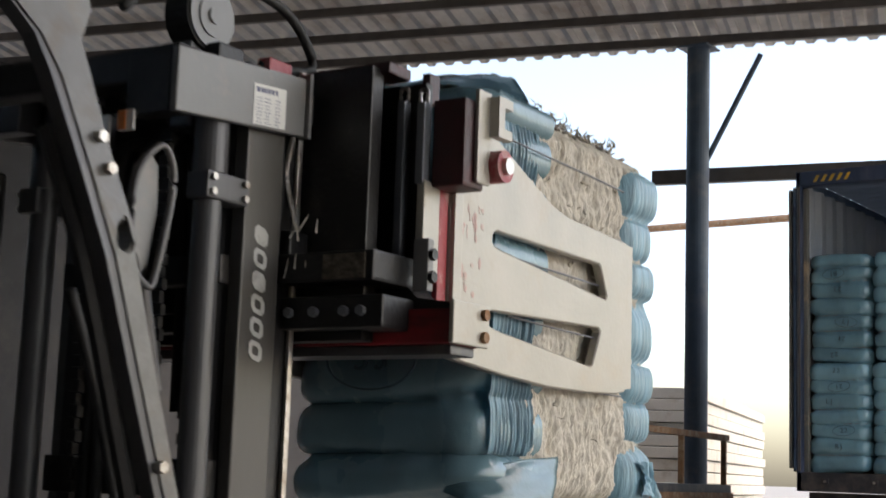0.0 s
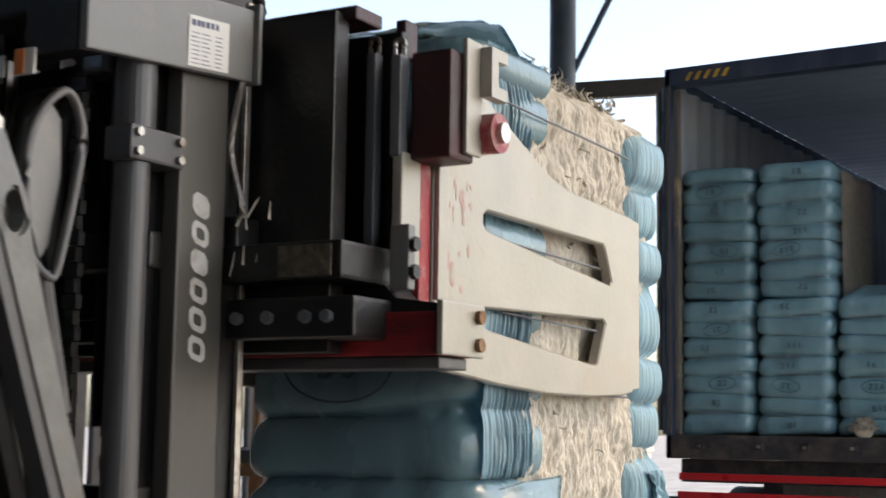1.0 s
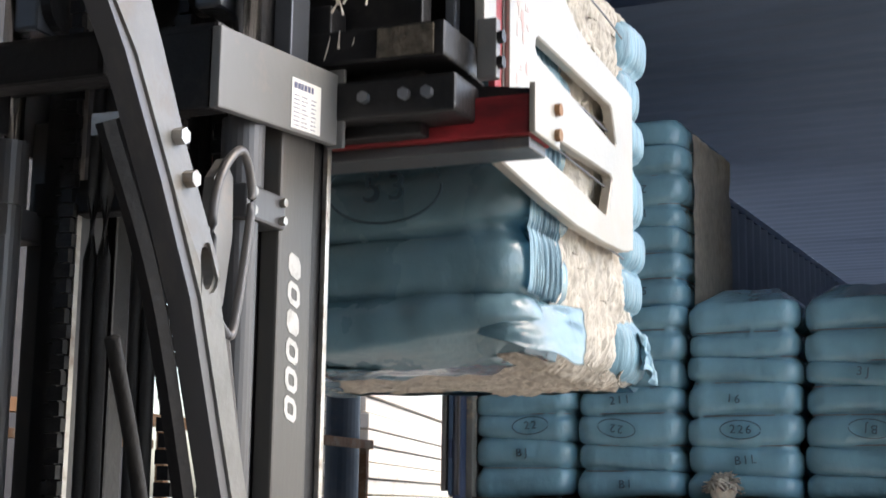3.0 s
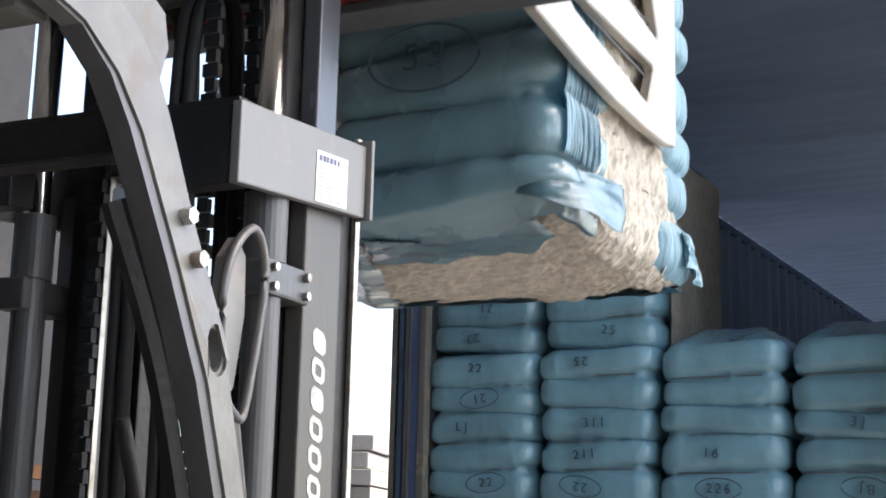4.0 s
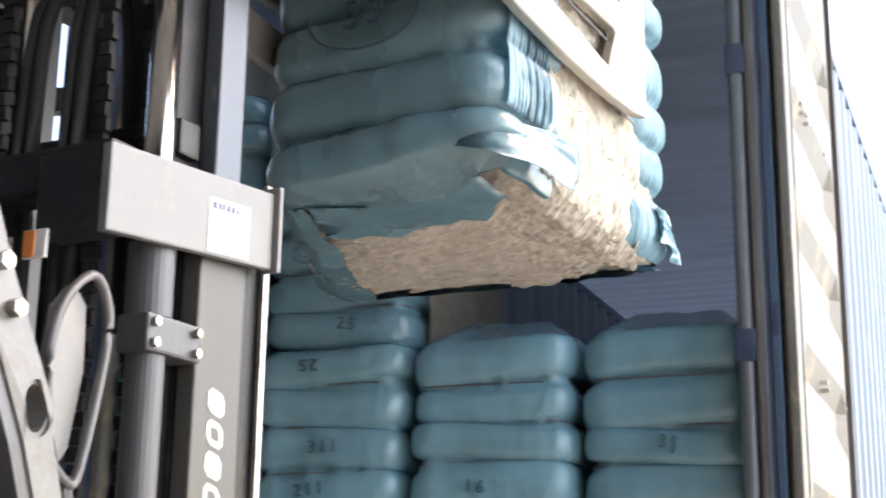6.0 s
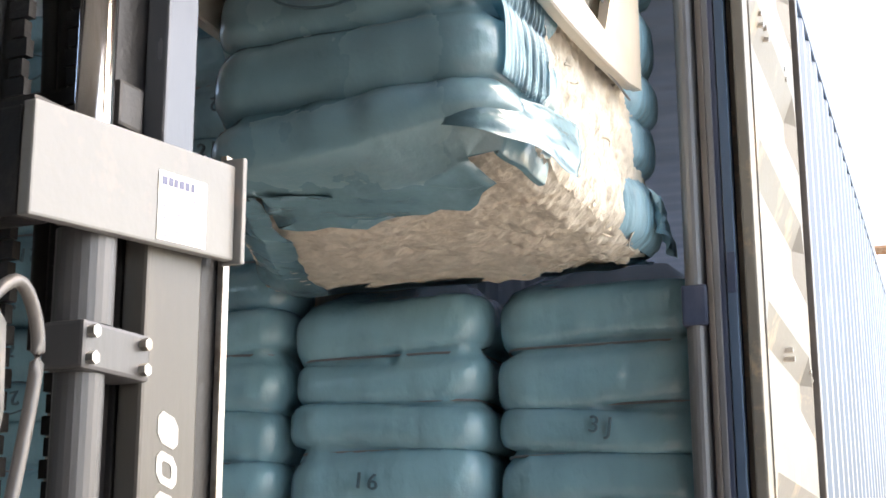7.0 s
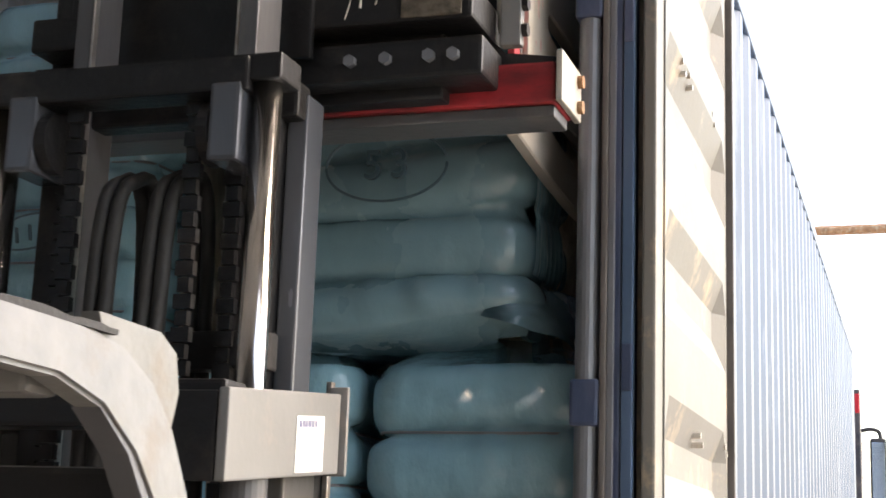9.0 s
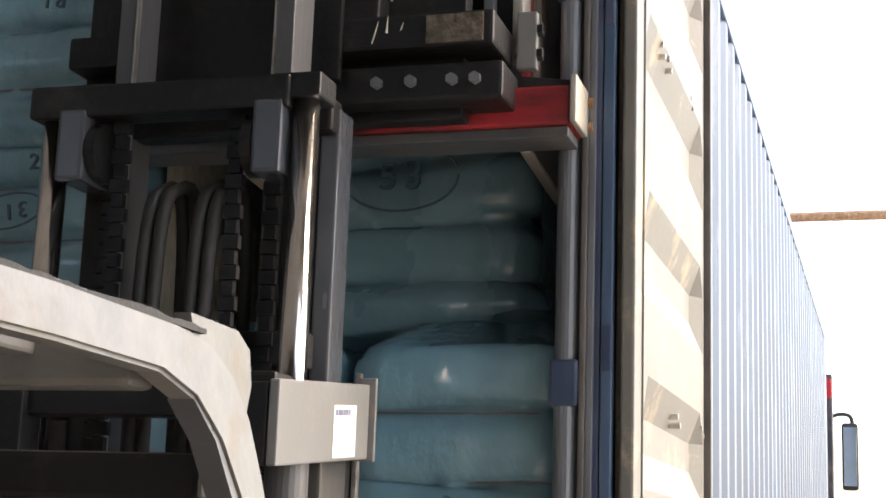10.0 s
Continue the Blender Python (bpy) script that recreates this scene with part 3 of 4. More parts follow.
def stacked_bale(m, seed, crown=0.03, marks=(), label="wool bale wrapped in blue plastic film, bulging between straps", wool_side=False):
    e = empty("wool_bale", label, "wool bale", "bales in the container")
    path = rounded_path(-SW / 2 + 0.002, SW / 2 - 0.002, 0, SD, 0.105, 0.024)
    n = 7
    bm, vs = wrapped(path, 0.0, SH, n, 0.042, seed, 13)
    cap(bm, vs[-1], SH + crown, (0, SD / 2))
    cap(bm, [v for v in vs[0]][::-1], 0.0, (0, SD / 2))
    bmesh.ops.recalc_face_normals(bm, faces=bm.faces[:])
    part("film_wrap", bm, FILM, e, smooth=True)
    rng = random.Random(seed + 5)
    z = 0
    cut = []
    r2 = random.Random(seed)
    for k in range(n):
        cut.append(0.8 + 0.4 * r2.random())
    tot = sum(cut)
    for k in range(n):
        h = SH * cut[k] / tot
        if k < len(marks) and marks[k]:
            mk = marks[k]
            mm = Matrix.Translation(((rng.random() - 0.5) * 0.14, -0.0105, z + h * 0.52)) @ Matrix.Rotation(radians(90), 4, "X") @ Matrix.Rotation(radians(rng.uniform(-9, 9) + (180 if rng.random() < 0.5 else 0)), 4, "Z")
            words(mk, 0.06, mm, MARKER, e, "marked_digit", 0.004)
            if k % 3 == 2:
                ring = [(0.1 * math.cos(a), 0.045 * math.sin(a)) for a in np.linspace(0, 6.1, 26)]
                part("marked_ring", tube([mm @ Vector((u, v, 0.002)) for u, v in ring], 0.003, 5), MARKER, e)
        if k:
            zz = z
            pts = []
            for p, nr in path[::4]:
                pts.append((p.x + nr.x * -0.03, p.y + nr.y * -0.03, zz))
            part("strap", tube(pts + [pts[0]], 0.0035, 5), RODGREY, e)
        z += h
    if wool_side:
        bm, _ = grid_mesh([[(SW / 2 + 0.016 + 0.012 * noise.noise(Vector((y * 9, z * 9, seed))), y, z) for y in np.linspace(0.16, SD - 0.05, 30)] for z in np.linspace(0.0, SH - 0.06, 30)])
        bmesh.ops.solidify(bm, geom=bm.faces[:], thickness=0.02)
        part("bare_side", bm, WOOL, e, "bare cream wool side", smooth=True)
    e.matrix_world = m
    return e


NUMS = [["", "BJ", "22", "", "LJ", "21", "22"], ["B1", "", "22", "211", "311", "", "25"], ["", "B1L", "226", "91", "", "", ""], ["", "", "BJ", "", "3J", "", ""]]
YS = 0.10
for c in range(4):
    x = (c - 1.5) * 0.583 - 0.005
    for depth in range(2):
        y = YS + depth * 0.97
        stacked_bale(pose(x, y, F), c * 7 + depth * 31, 0.085 if c > 1 else 0.0, NUMS[c] if depth == 0 else ())
        if c < 2 and depth == 0:
            stacked_bale(pose(x + 0.012, y + 0.02, F + SH + 0.005, 0, 0, 1.5 - c * 2), c * 7 + depth * 31 + 3, 0.03, NUMS[c][::-1] if depth == 0 else (), wool_side=(c == 1 and depth == 0), label="wool bale in blue film on top of another bale")


def tuft(seed, r, count=60):
    """A handful of curled locks of wool."""
    rng = random.Random(seed)
    bm = bmesh.new()
    for k in range(count):
        a, b = rng.uniform(0, 6.28), rng.uniform(0.05, 1.4)
        d = Vector((math.cos(a) * math.cos(b), math.sin(a) * math.cos(b), math.sin(b)))
        q = d.to_track_quat("Z", "Y")
        p = d * r * rng.uniform(0.5, 0.8)
        w = r * 0.16
        ring0 = None
        for j in range(4):
            c = p + q @ Vector((0.25 * r * math.sin(j * 1.3 + a), 0.25 * r * math.cos(j * 1.1), j * 0.14 * r))
            s = w * (1 - j / 4.2)
            ring = [bm.verts.new(c + q @ Vector((s * math.cos(t), s * math.sin(t), 0))) for t in (0, 2.1, 4.2)]
            if ring0:
                for i in range(3):
                    bm.faces.new((ring0[i], ring0[(i + 1) % 3], ring[(i + 1) % 3], ring[i]))
            ring0 = ring
    return bm


bm = tuft(4, 0.085, 150)
bmesh.ops.create_icosphere(bm, subdivisions=2, radius=0.065)
fl = tagged(link("wool_tuft", bm, WOOL, smooth=True), "loose tuft of cream wool lying on the container sill", "wool tuft")
fl.matrix_world = pose(0.21, 0.045, F + 0.045)

# held bale, in the space of the lift truck at zero lift
BX0, BX1, BY0, BY1, BZ0, BZ1 = 0.075, 0.735, 0.64, 1.79, 1.05 + DZ, 2.20 + DZ
held = empty("held_bale", "cream wool bale partly wrapped in blue film, gripped by the clamp", "wool bale")


def flare(bm):
    """The ungripped side spreads out towards the far end of the bale."""
    for v in bm.verts:
        if v.co.x < 0.45:
            v.co.x -= 0.45 * min(1.0, max(0.0, (v.co.y - 0.72) / 0.95)) * (0.45 - v.co.x) / 0.375


def held_bale():
    full = rounded_path(BX0, BX1, BY0, BY1, 0.1, 0.028)
    # front wrap: left side, front, and the near part of the right side
    front = [(p, n) for p, n in full if not (p.x > BX1 - 0.12 and p.y > 1.0) and not (p.y > BY1 - 0.11)]
    bm, vs = wrapped(front, BZ0 + 0.122, BZ1, 7, 0.06, 51, 15, closed=False, cuts=[0.16, 0.16, 0.16, 0.155, 0.155, 0.14, 0.10])
    for v in bm.verts:
        v.co.z -= 0.032 * max(0.0, (0.62 - v.co.x) / 0.5) ** 1.5
    flare(bm)
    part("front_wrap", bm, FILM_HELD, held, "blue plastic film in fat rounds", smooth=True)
    # lowest round: sags at the left, is drawn up at the gripped side and runs back below the bale to a ragged hem
    shape = [(-0.08, 1.37), (-0.035, 1.325), (-0.012, 1.306), (-0.002, 1.288), (0.003, 1.268)]
    rows = [[] for k in range(40)]
    for p, n in front:
        w = min(1.0, max(0.0, (p.x - 0.1) / 0.6))
        if n.y < -0.3:
            zb, hem = 1.182 + 0.06 * w ** 1.6, 0.24 + 0.17 * math.sin(min(1.0, w * 1.25) * 2.2) - 0.20 * w ** 3
        else:
            zb, hem = 1.182 + 0.065 * w ** 1.5, (0.07 if n.x < 0 else 0.02) + 0.14 * max(0.0, -n.y)
        hem *= 1 + 0.16 * noise.noise(Vector((p.x * 9, p.y * 9, 3.3))) + 0.07 * noise.noise(Vector((p.x * 31, p.y * 31, 1.3)))
        line = list(shape)
        for k in range(1, 8):
            a = k / 7 * 1.45
            line.append((0.003 - 0.030 * (1 - math.cos(a)), 1.268 - (1.268 - zb) * math.sin(a) / math.sin(1.45)))
        d0, z0 = line[-1]
        for k in range(1, 29):
            u = k / 28
            line.append((d0 - hem * u, z0 - (z0 - 1.158) * min(1.0, u * 2.6) ** 0.8 * (1 - 0.35 * w ** 3)))
        for row, (d, z) in zip(rows, line):
            q = Vector((p.x * 7, p.y * 7, z * 9 + d * 5))
            under = max(0.0, -d - 0.03)
            fold = 0.010 * noise.noise(q * 1.3) + 0.006 * noise.noise(Vector((p.x * 20, d * 9, z * 6)))
            crease = 0.013 * min(1.0, under * 6) * abs(noise.noise(Vector((p.x * 5 + d * 7, p.y * 5, 8.1)))) + 0.006 * min(1.0, under * 8) * noise.noise(Vector((p.x * 24 + d * 16, p.y * 24, 2.7)))
            row.append((p.x + n.x * (d + fold), p.y + n.y * (d + fold), z - crease + 0.4 * fold))
    bm, _ = grid_mesh(rows)
    for v in bm.verts:
        v.co.z -= 0.032 * max(0.0, (0.62 - v.co.x) / 0.5) ** 1.5 * min(1.0, max(0.0, (v.co.z - 1.18) / 0.14))
    flare(bm)
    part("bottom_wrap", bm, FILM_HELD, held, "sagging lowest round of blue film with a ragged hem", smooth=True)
    wide = rounded_path(BX0, BX1 + 0.012, BY0, BY1, 0.085, 0.02)
    full = wide
    right = [(p, n) for p, n in full[len(full) // 2:] if p.y > 1.51]
    left = [(p, n) for p, n in full[:len(full) // 2] if p.y > 1.51]
    bm, vs = wrapped(right + left, BZ0 - 0.01, BZ1 - 0.06, 7, 0.045, 77, 9, closed=False)
    for v in bm.verts:
        if v.co.x > BX1 - 0.15 and v.co.y < 1.60:
            v.co.x -= 0.09 * ((1.60 - v.co.y) / 0.09) ** 2
    flare(bm)
    part("back_wrap", bm, FILM_PLEAT, held, "pale blue pleated film bulging past the straps", smooth=True)
    # pleated lip of the front wrap, drawn over the wool on the gripped side
    rows = []
    for z in np.linspace(BZ0 + 0.125, BZ1 - 0.02, 110):
        row = []
        ragged = 0.03 * noise.noise(Vector((0, 0, z * 14)))
        for y in np.linspace(0.70, 0.935 + ragged, 76):
            b = bulge((z - BZ0 - 0.122) / 0.157, 7)
            pleat = math.sin(y * 310 + 4 * noise.noise(Vector((y * 6, z * 5, 0.4)))) + 0.5 * math.sin(y * 170 + z * 9)
            row.append((BX1 - 0.014 + 0.0042 * pleat * min(1, (y - 0.7) * 8) * (0.6 + 0.4 * b) + 0.011 * b, y, z + 0.05 * (y - 0.7) * (1 - b) * noise.noise(Vector((y * 20, z * 3, 7)))))
        rows.append(row)
    bm, _ = grid_mesh(rows)
    bmesh.ops.solidify(bm, geom=bm.faces[:], thickness=0.003)
    part("pleated_lip", bm, FILM_PLEAT, held, "gathered pale blue film edge", smooth=True)
    # wool core: three lumpy faces
    def lump(p, s=1.0):
        v = Vector(p)
        return (noise.noise(v * 10) * 0.016 + noise.noise(Vector((v.x * 40, v.y * 85, v.z * 22))) * 0.010 + noise.noise(v * 80) * 0.005) * s
    bm = bmesh.new()
    side = [[Vector((BX1 - 0.02 - 0.10 * max(0, (z - BZ1 + 0.09) / 0.09) ** 2 - 0.05 * max(0, (BZ0 + 0.06 - z) / 0.06) ** 2, y, z)) for y in np.linspace(0.9, 1.70, 132)] for z in np.linspace(BZ0, BZ1 + 0.0, 170)]
    under = [[Vector((x, y, BZ0 + 0.0 - 0.03 * min(1, min(x - BX0, BX1 - x) * 14) + 0.07 * max(0, 1 - (y - BY0) / 0.55) + 0.05 * max(0, 1 - (y - BY0) / 0.4) * max(0, (x - 0.4) / 0.3))) for y in np.linspace(BY0 + 0.09, 1.70, 130)] for x in np.linspace(BX0 + 0.01, BX1 - 0.02, 100)]
    top = [[Vector((x, y, BZ1 - 0.02 + 0.03 * math.sin((x - BX0) / 0.66 * 3.14))) for y in np.linspace(BY0 + 0.04, 1.70, 60)] for x in np.linspace(BX0 + 0.01, BX1 - 0.08, 50)]
    for pts, ax, sg in ((side, 0, 1), (under, 2, -1), (top, 2, 1)):
        vs = []
        for row in pts:
            out = []
            for p in row:
                q = p.copy()
                q[ax] += sg * lump(p) * 1.25
                out.append(bm.verts.new(q))
            vs.append(out)
        for a, b in zip(vs, vs[1:]):
            for k in range(len(a) - 1):
                f = (a[k], a[k + 1], b[k + 1], b[k])
                bm.faces.new(f)
    flare(bm)
    part("wool_core", bm, WOOL, held, "matted cream wool", smooth=True)
    # loose locks along the top and the lower edges
    rng = random.Random(9)
    bm = bmesh.new()
    for k in range(300):
        if k < 200:
            p = Vector((BX1 - 0.10 + rng.uniform(-0.1, 0.05), rng.uniform(0.95, 1.56), BZ1 + rng.uniform(-0.03, 0.005)))
            up = Vector((rng.uniform(-0.2, 0.6), rng.uniform(-0.7, 0.7), rng.uniform(0.3, 1)))
        elif k < 270:
            p = Vector((rng.uniform(BX0 + 0.1, BX1), rng.uniform(1.2, 1.58), BZ0 + rng.uniform(-0.01, 0.02)))
            up = Vector((rng.uniform(-0.3, 0.6), rng.uniform(-0.6, 0.9), rng.uniform(-1, -0.1)))
        else:
            p = Vector((BX1 - 0.015, rng.uniform(1.0, 1.5), rng.uniform(BZ0, BZ1 - 0.1)))
            up = Vector((0.35, rng.uniform(-0.5, 0.5), rng.uniform(-1, 1)))
        q = up.normalized().to_track_quat("Z", "Y")
        ln, w = rng.uniform(0.015, 0.04), rng.uniform(0.004, 0.009)
        ring0 = None
        ph = rng.uniform(0, 6)
        for j in range(4):
            c = p + q @ Vector((0.4 * ln * math.sin(j * 1.2 + ph), 0.4 * ln * math.cos(j * 1.1 + ph), j * ln / 3))
            s = w * (1 - j / 3.6)
            ring = [bm.verts.new(c + q @ Vector((s * math.cos(t), s * math.sin(t), 0))) for t in (0, 2.1, 4.2)]
            if ring0:
                for i in range(3):
                    bm.faces.new((ring0[i], ring0[(i + 1) % 3], ring[(i + 1) % 3], ring[i]))
            ring0 = ring
    tagged(part("wool_fringe", bm, WOOL, held, "frayed locks of wool", smooth=True), kind="stuff")
    # baling wires across the gripped side
    for k in range(2, 7):
        z = BZ0 + (BZ1 - BZ0) * k / 7
        part("baling_wire", tube([(BX1 + 0.012, 0.75, z + 0.01), (BX1 + 0.016, 1.0, z + 0.004), (BX1 + 0.016, 1.3, z), (BX1 + 0.008, 1.5, z)], 0.003, 6), RODGREY, held)
    # loose corner flap standing out at the foot of the front wrap
    rows = []
    c00, c10, c01, c11 = Vector((0.63, BY0 + 0.022, 1.262)), Vector((0.62, BY0 + 0.008, 1.222)), Vector((0.752, 1.06, 1.33)), Vector((0.795, 0.93, 1.172))
    knee0, knee1 = Vector((0.745, 0.635, 1.305)), Vector((0.805, 0.59, 1.172))
    for u in np.linspace(0, 1, 34):
        a = c00 * (1 - u) ** 2 + knee0 * 2 * u * (1 - u) + c01 * u * u
        b = c10 * (1 - u) ** 2 + knee1 * 2 * u * (1 - u) + c11 * u * u
        row = []
        for v in np.linspace(0, 1, 20):
            p = a.lerp(b, v)
            p.x += 0.008 * math.sin(v * 3.14) * u + 0.006 * noise.noise(Vector((u * 6, v * 5, 2))) + 0.002 * math.sin(v * 17 + u * 5) * (1 - u)
            p.z += 0.012 * noise.noise(Vector((u * 4, v * 2, 5))) * u
            row.append(p)
        rows.append(row)
    bm, _ = grid_mesh(rows)
    bmesh.ops.solidify(bm, geom=bm.faces[:], thickness=0.003)
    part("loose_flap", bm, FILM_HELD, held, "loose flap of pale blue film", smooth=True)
    # film tucked under the far edge
    rows = []
    for v in np.linspace(0, 1, 8):
        rows.append([(x, 1.74 - (0.05 + 0.07 * (0.5 + 0.5 * math.sin(x * 8 + 1)) + 0.03 * noise.noise(Vector((x * 20, 0, 2)))) * v, BZ0 - 0.02 - 0.018 * math.sin(v * 2.6) + 0.008 * noise.noise(Vector((x * 14, v * 4, 7)))) for x in np.linspace(BX0 + 0.06, BX1 - 0.01, 40)])
    bm, _ = grid_mesh(rows)
    bmesh.ops.solidify(bm, geom=bm.faces[:], thickness=0.004)
    flare(bm)
    part("tucked_skirt", bm, FILM_PLEAT, held, smooth=True)
    # crumpled tail of film at the lower far corner
    rows = []
    for v in np.linspace(0, 1, 22):
        wide = 0.045 + 0.07 * abs(v - 0.35) / 0.65
        rows.append([(BX1 + 0.018 + 0.02 * v + 0.010 * math.sin(u * 13 + v * 3) + 0.012 * noise.noise(Vector((u * 5, v * 6, 4))), 1.66 + 0.03 * v + wide * (u - 0.5) * 1.5, BZ0 + 0.13 - 0.125 * v + 0.02 * v * math.sin(u * 5 + 0.6)) for u in np.linspace(0, 1, 26)])
    bm, _ = grid_mesh(rows)
    part("film_tail", bm, FILM_PLEAT, held, "crumpled tail of pale blue film", smooth=True)
    # film over the near top corner
    rows = []
    for v in np.linspace(0, 1, 14):
        rows.append([(x, BY0 + 0.03 + 0.36 * v, BZ1 + 0.02 + 0.06 * math.sin(v * 3.0) * (0.5 + 0.5 * math.sin((x - BX0) / 0.66 * 3.14)) + 0.015 * noise.noise(Vector((x * 9, v * 4, 3)))) for x in np.linspace(BX0 + 0.03, BX1 - 0.01 - 0.08 * v, 40)])
    bm, _ = grid_mesh(rows)
    bmesh.ops.solidify(bm, geom=bm.faces[:], thickness=0.004)
    part("top_film", bm, FILM_HELD, held, smooth=True)
    # marker ring and number on the front
    mm = Matrix.Translation(((BX0 + BX1) / 2 - 0.02, BY0 - 0.012, 1.578)) @ Matrix.Rotation(radians(90), 4, "X")
    words("53", 0.10, mm, MARKER, held, "marked_digit", 0.006)
    ring = [mm @ Vector((0.15 * math.cos(a), 0.085 * math.sin(a), 0.003)) for a in np.linspace(0.2, 6.3, 30)]
    part("marked_ring", tube(ring, 0.0035, 5), MARKER, held)


held_bale()

# ---- lift truck: origin on the ground; mast centre at XC; +y is ahead ----
XC = 0.185
fork = empty("forklift", "grey and black forklift truck with a bale clamp and raised mast", "forklift")


def mx(x, s):
    """x on the right side (s = 1) or mirrored to the left side."""
    return x if s > 0 else 2 * XC - x


def sbox(s, x0, x1, *rest):
    a, b = mx(x0, s), mx(x1, s)
    return box(min(a, b), max(a, b), *rest)


def lean(bm):
    """The mast head leans back: its plates rise towards the front."""
    for v in bm.verts:
        v.co.z += 0.085 * (v.co.y + 0.345)
    return bm


inner = part("inner_mast", box(XC - 0.28, XC + 0.28, -0.06, 0.0, 2.03 + DZ, 2.10 + DZ, 0.008), BLACK, fork, "black inner mast stage")
for s in (1, -1):
    # outer channel: web outside, flanges fore and aft
    web = part("outer_mast", sbox(s, 0.440, 0.481, -0.065, 0.075, 0.18, 2.0 + DZ, 0.006), WEBG, fork, "grey painted outer mast upright")
    part("front_flange", sbox(s, 0.36, 0.470, 0.078, 0.142, 0.18, 2.06 + DZ, 0.006), BLACK, web)
    part("edge_strip", sbox(s, 0.472, 0.484, 0.128, 0.146, 0.18, 2.12 + DZ, 0.003), STEEL, web, "bare worn edge strip")
    part("rear_flange", sbox(s, 0.36, 0.436, -0.065, -0.03, 0.18, 2.0 + DZ, 0.004), BLACK, web)
    # lift cylinder barrel behind it, with its clip
    br = part("lift_cylinder", cyl((mx(0.455, s), -0.17, 0.3), (mx(0.455, s), -0.17, 1.86 + DZ), 0.034, 24), MAST, fork, "grey lift cylinder barrel", smooth=False)
    part("cylinder_head", cyl((mx(0.455, s), -0.17, 1.80 + DZ), (mx(0.455, s), -0.17, 1.93 + DZ), 0.041, 24), MAST, br)
    clip = part("cylinder_clip", sbox(s, 0.43, 0.497, -0.22, -0.07, 1.735 + DZ, 1.80 + DZ, 0.006), MAST, br, "bolted cylinder clip")
    for y in (-0.205, -0.09):
        for z in (1.75, 1.785):
            part("bolt", cyl((mx(0.49, s), y, z + DZ), (mx(0.508, s), y, z + DZ), 0.009, 6), STEEL, clip)
    # head plate at the top of the outer mast
    pl = part("head_plate", lean(sbox(s, 0.492, 0.512, -0.358, 0.110, 1.905 + DZ, 2.055 + DZ, 0.004)), GREY, fork, "light grey side plate at the mast head")
    part("plate_flange", lean(sbox(s, 0.486, 0.524, 0.112, 0.124, 1.90 + DZ, 2.068 + DZ, 0.003)), GREY, pl)
    part("plate_back", lean(sbox(s, 0.36, 0.490, -0.358, -0.29, 1.905 + DZ, 2.05 + DZ, 0.004)), BLACK, pl)
    # chromed rod and inner rail move with the inner stage
    part("chrome_rod", cyl((mx(0.455, s), -0.17, 0.75), (mx(0.455, s), -0.17, 2.06 + DZ), 0.027, 24), CHROME, inner, "polished chromed lift rod", smooth=True)
    part("rod_head", box(min(mx(0.39, s), mx(0.495, s)), max(mx(0.39, s), mx(0.495, s)), -0.205, -0.115, 2.055 + DZ, 2.105 + DZ, 0.006), BLACK, inner)
    part("inner_rail", sbox(s, 0.428, 0.468, -0.02, 0.06, 0.35, 2.085 + DZ, 0.005), RAILG, inner, "grey inner mast rail")
    part("inner_web", sbox(s, 0.385, 0.426, -0.09, 0.02, 0.35, 2.075 + DZ, 0.004), BLACK, inner)
for z in (0.5, 1.05 + DZ):
    part("mast_crossbar", box(XC - 0.26, XC + 0.26, -0.12, -0.07, z, z + 0.09, 0.006), BLACK, fork)
part("head_crossbar", box(XC - 0.31, XC + 0.31, -0.34, -0.26, 1.99 + DZ, 2.07 + DZ, 0.008), BLACK, fork)

third = part("carriage_mast", box(XC - 0.2, XC + 0.2, -0.05, -0.01, 1.92 + DZ, 1.98 + DZ, 0.006), BLACK, fork, "dark innermost mast stage")
for s in (1, -1):
    part("carriage_rail", sbox(s, 0.345, 0.383, -0.085, 0.02, 0.5, 2.0 + DZ, 0.004), MAST, third, "grey innermost mast rail")
    part("rail_edge", sbox(s, 0.340, 0.3445, -0.088, -0.072, 0.5, 2.0 + DZ, 0.001), STEEL, third)

# label on the right-hand head plate: a heading bar and lines of small print as bars
lab = part("label_sheet", lean(box(0.5125, 0.5135, -0.092, 0.030, 1.912 + DZ, 2.012 + DZ)), PAPER, fork, "white printed label sheet with a blue heading")
for k, (y0, y1) in enumerate(((-0.084, -0.072), (-0.068, -0.058), (-0.055, -0.046), (-0.042, -0.031), (-0.027, -0.017), (-0.012, -0.004))):
    part("print_bar", lean(box(0.5134, 0.5142, y0, y1, 1.992 + DZ, 2.004 + DZ)), INK, lab)
for k in range(8):
    for y0, y1 in ((-0.084, -0.06), (-0.052, -0.026 - 0.004 * (k % 3)), (-0.012, 0.006 + 0.004 * (k % 2))):
        part("print_bar", lean(box(0.5134, 0.5140, y0, y1, 1.918 + DZ + k * 0.0085, 1.9195 + DZ + k * 0.0085)), INK, lab)
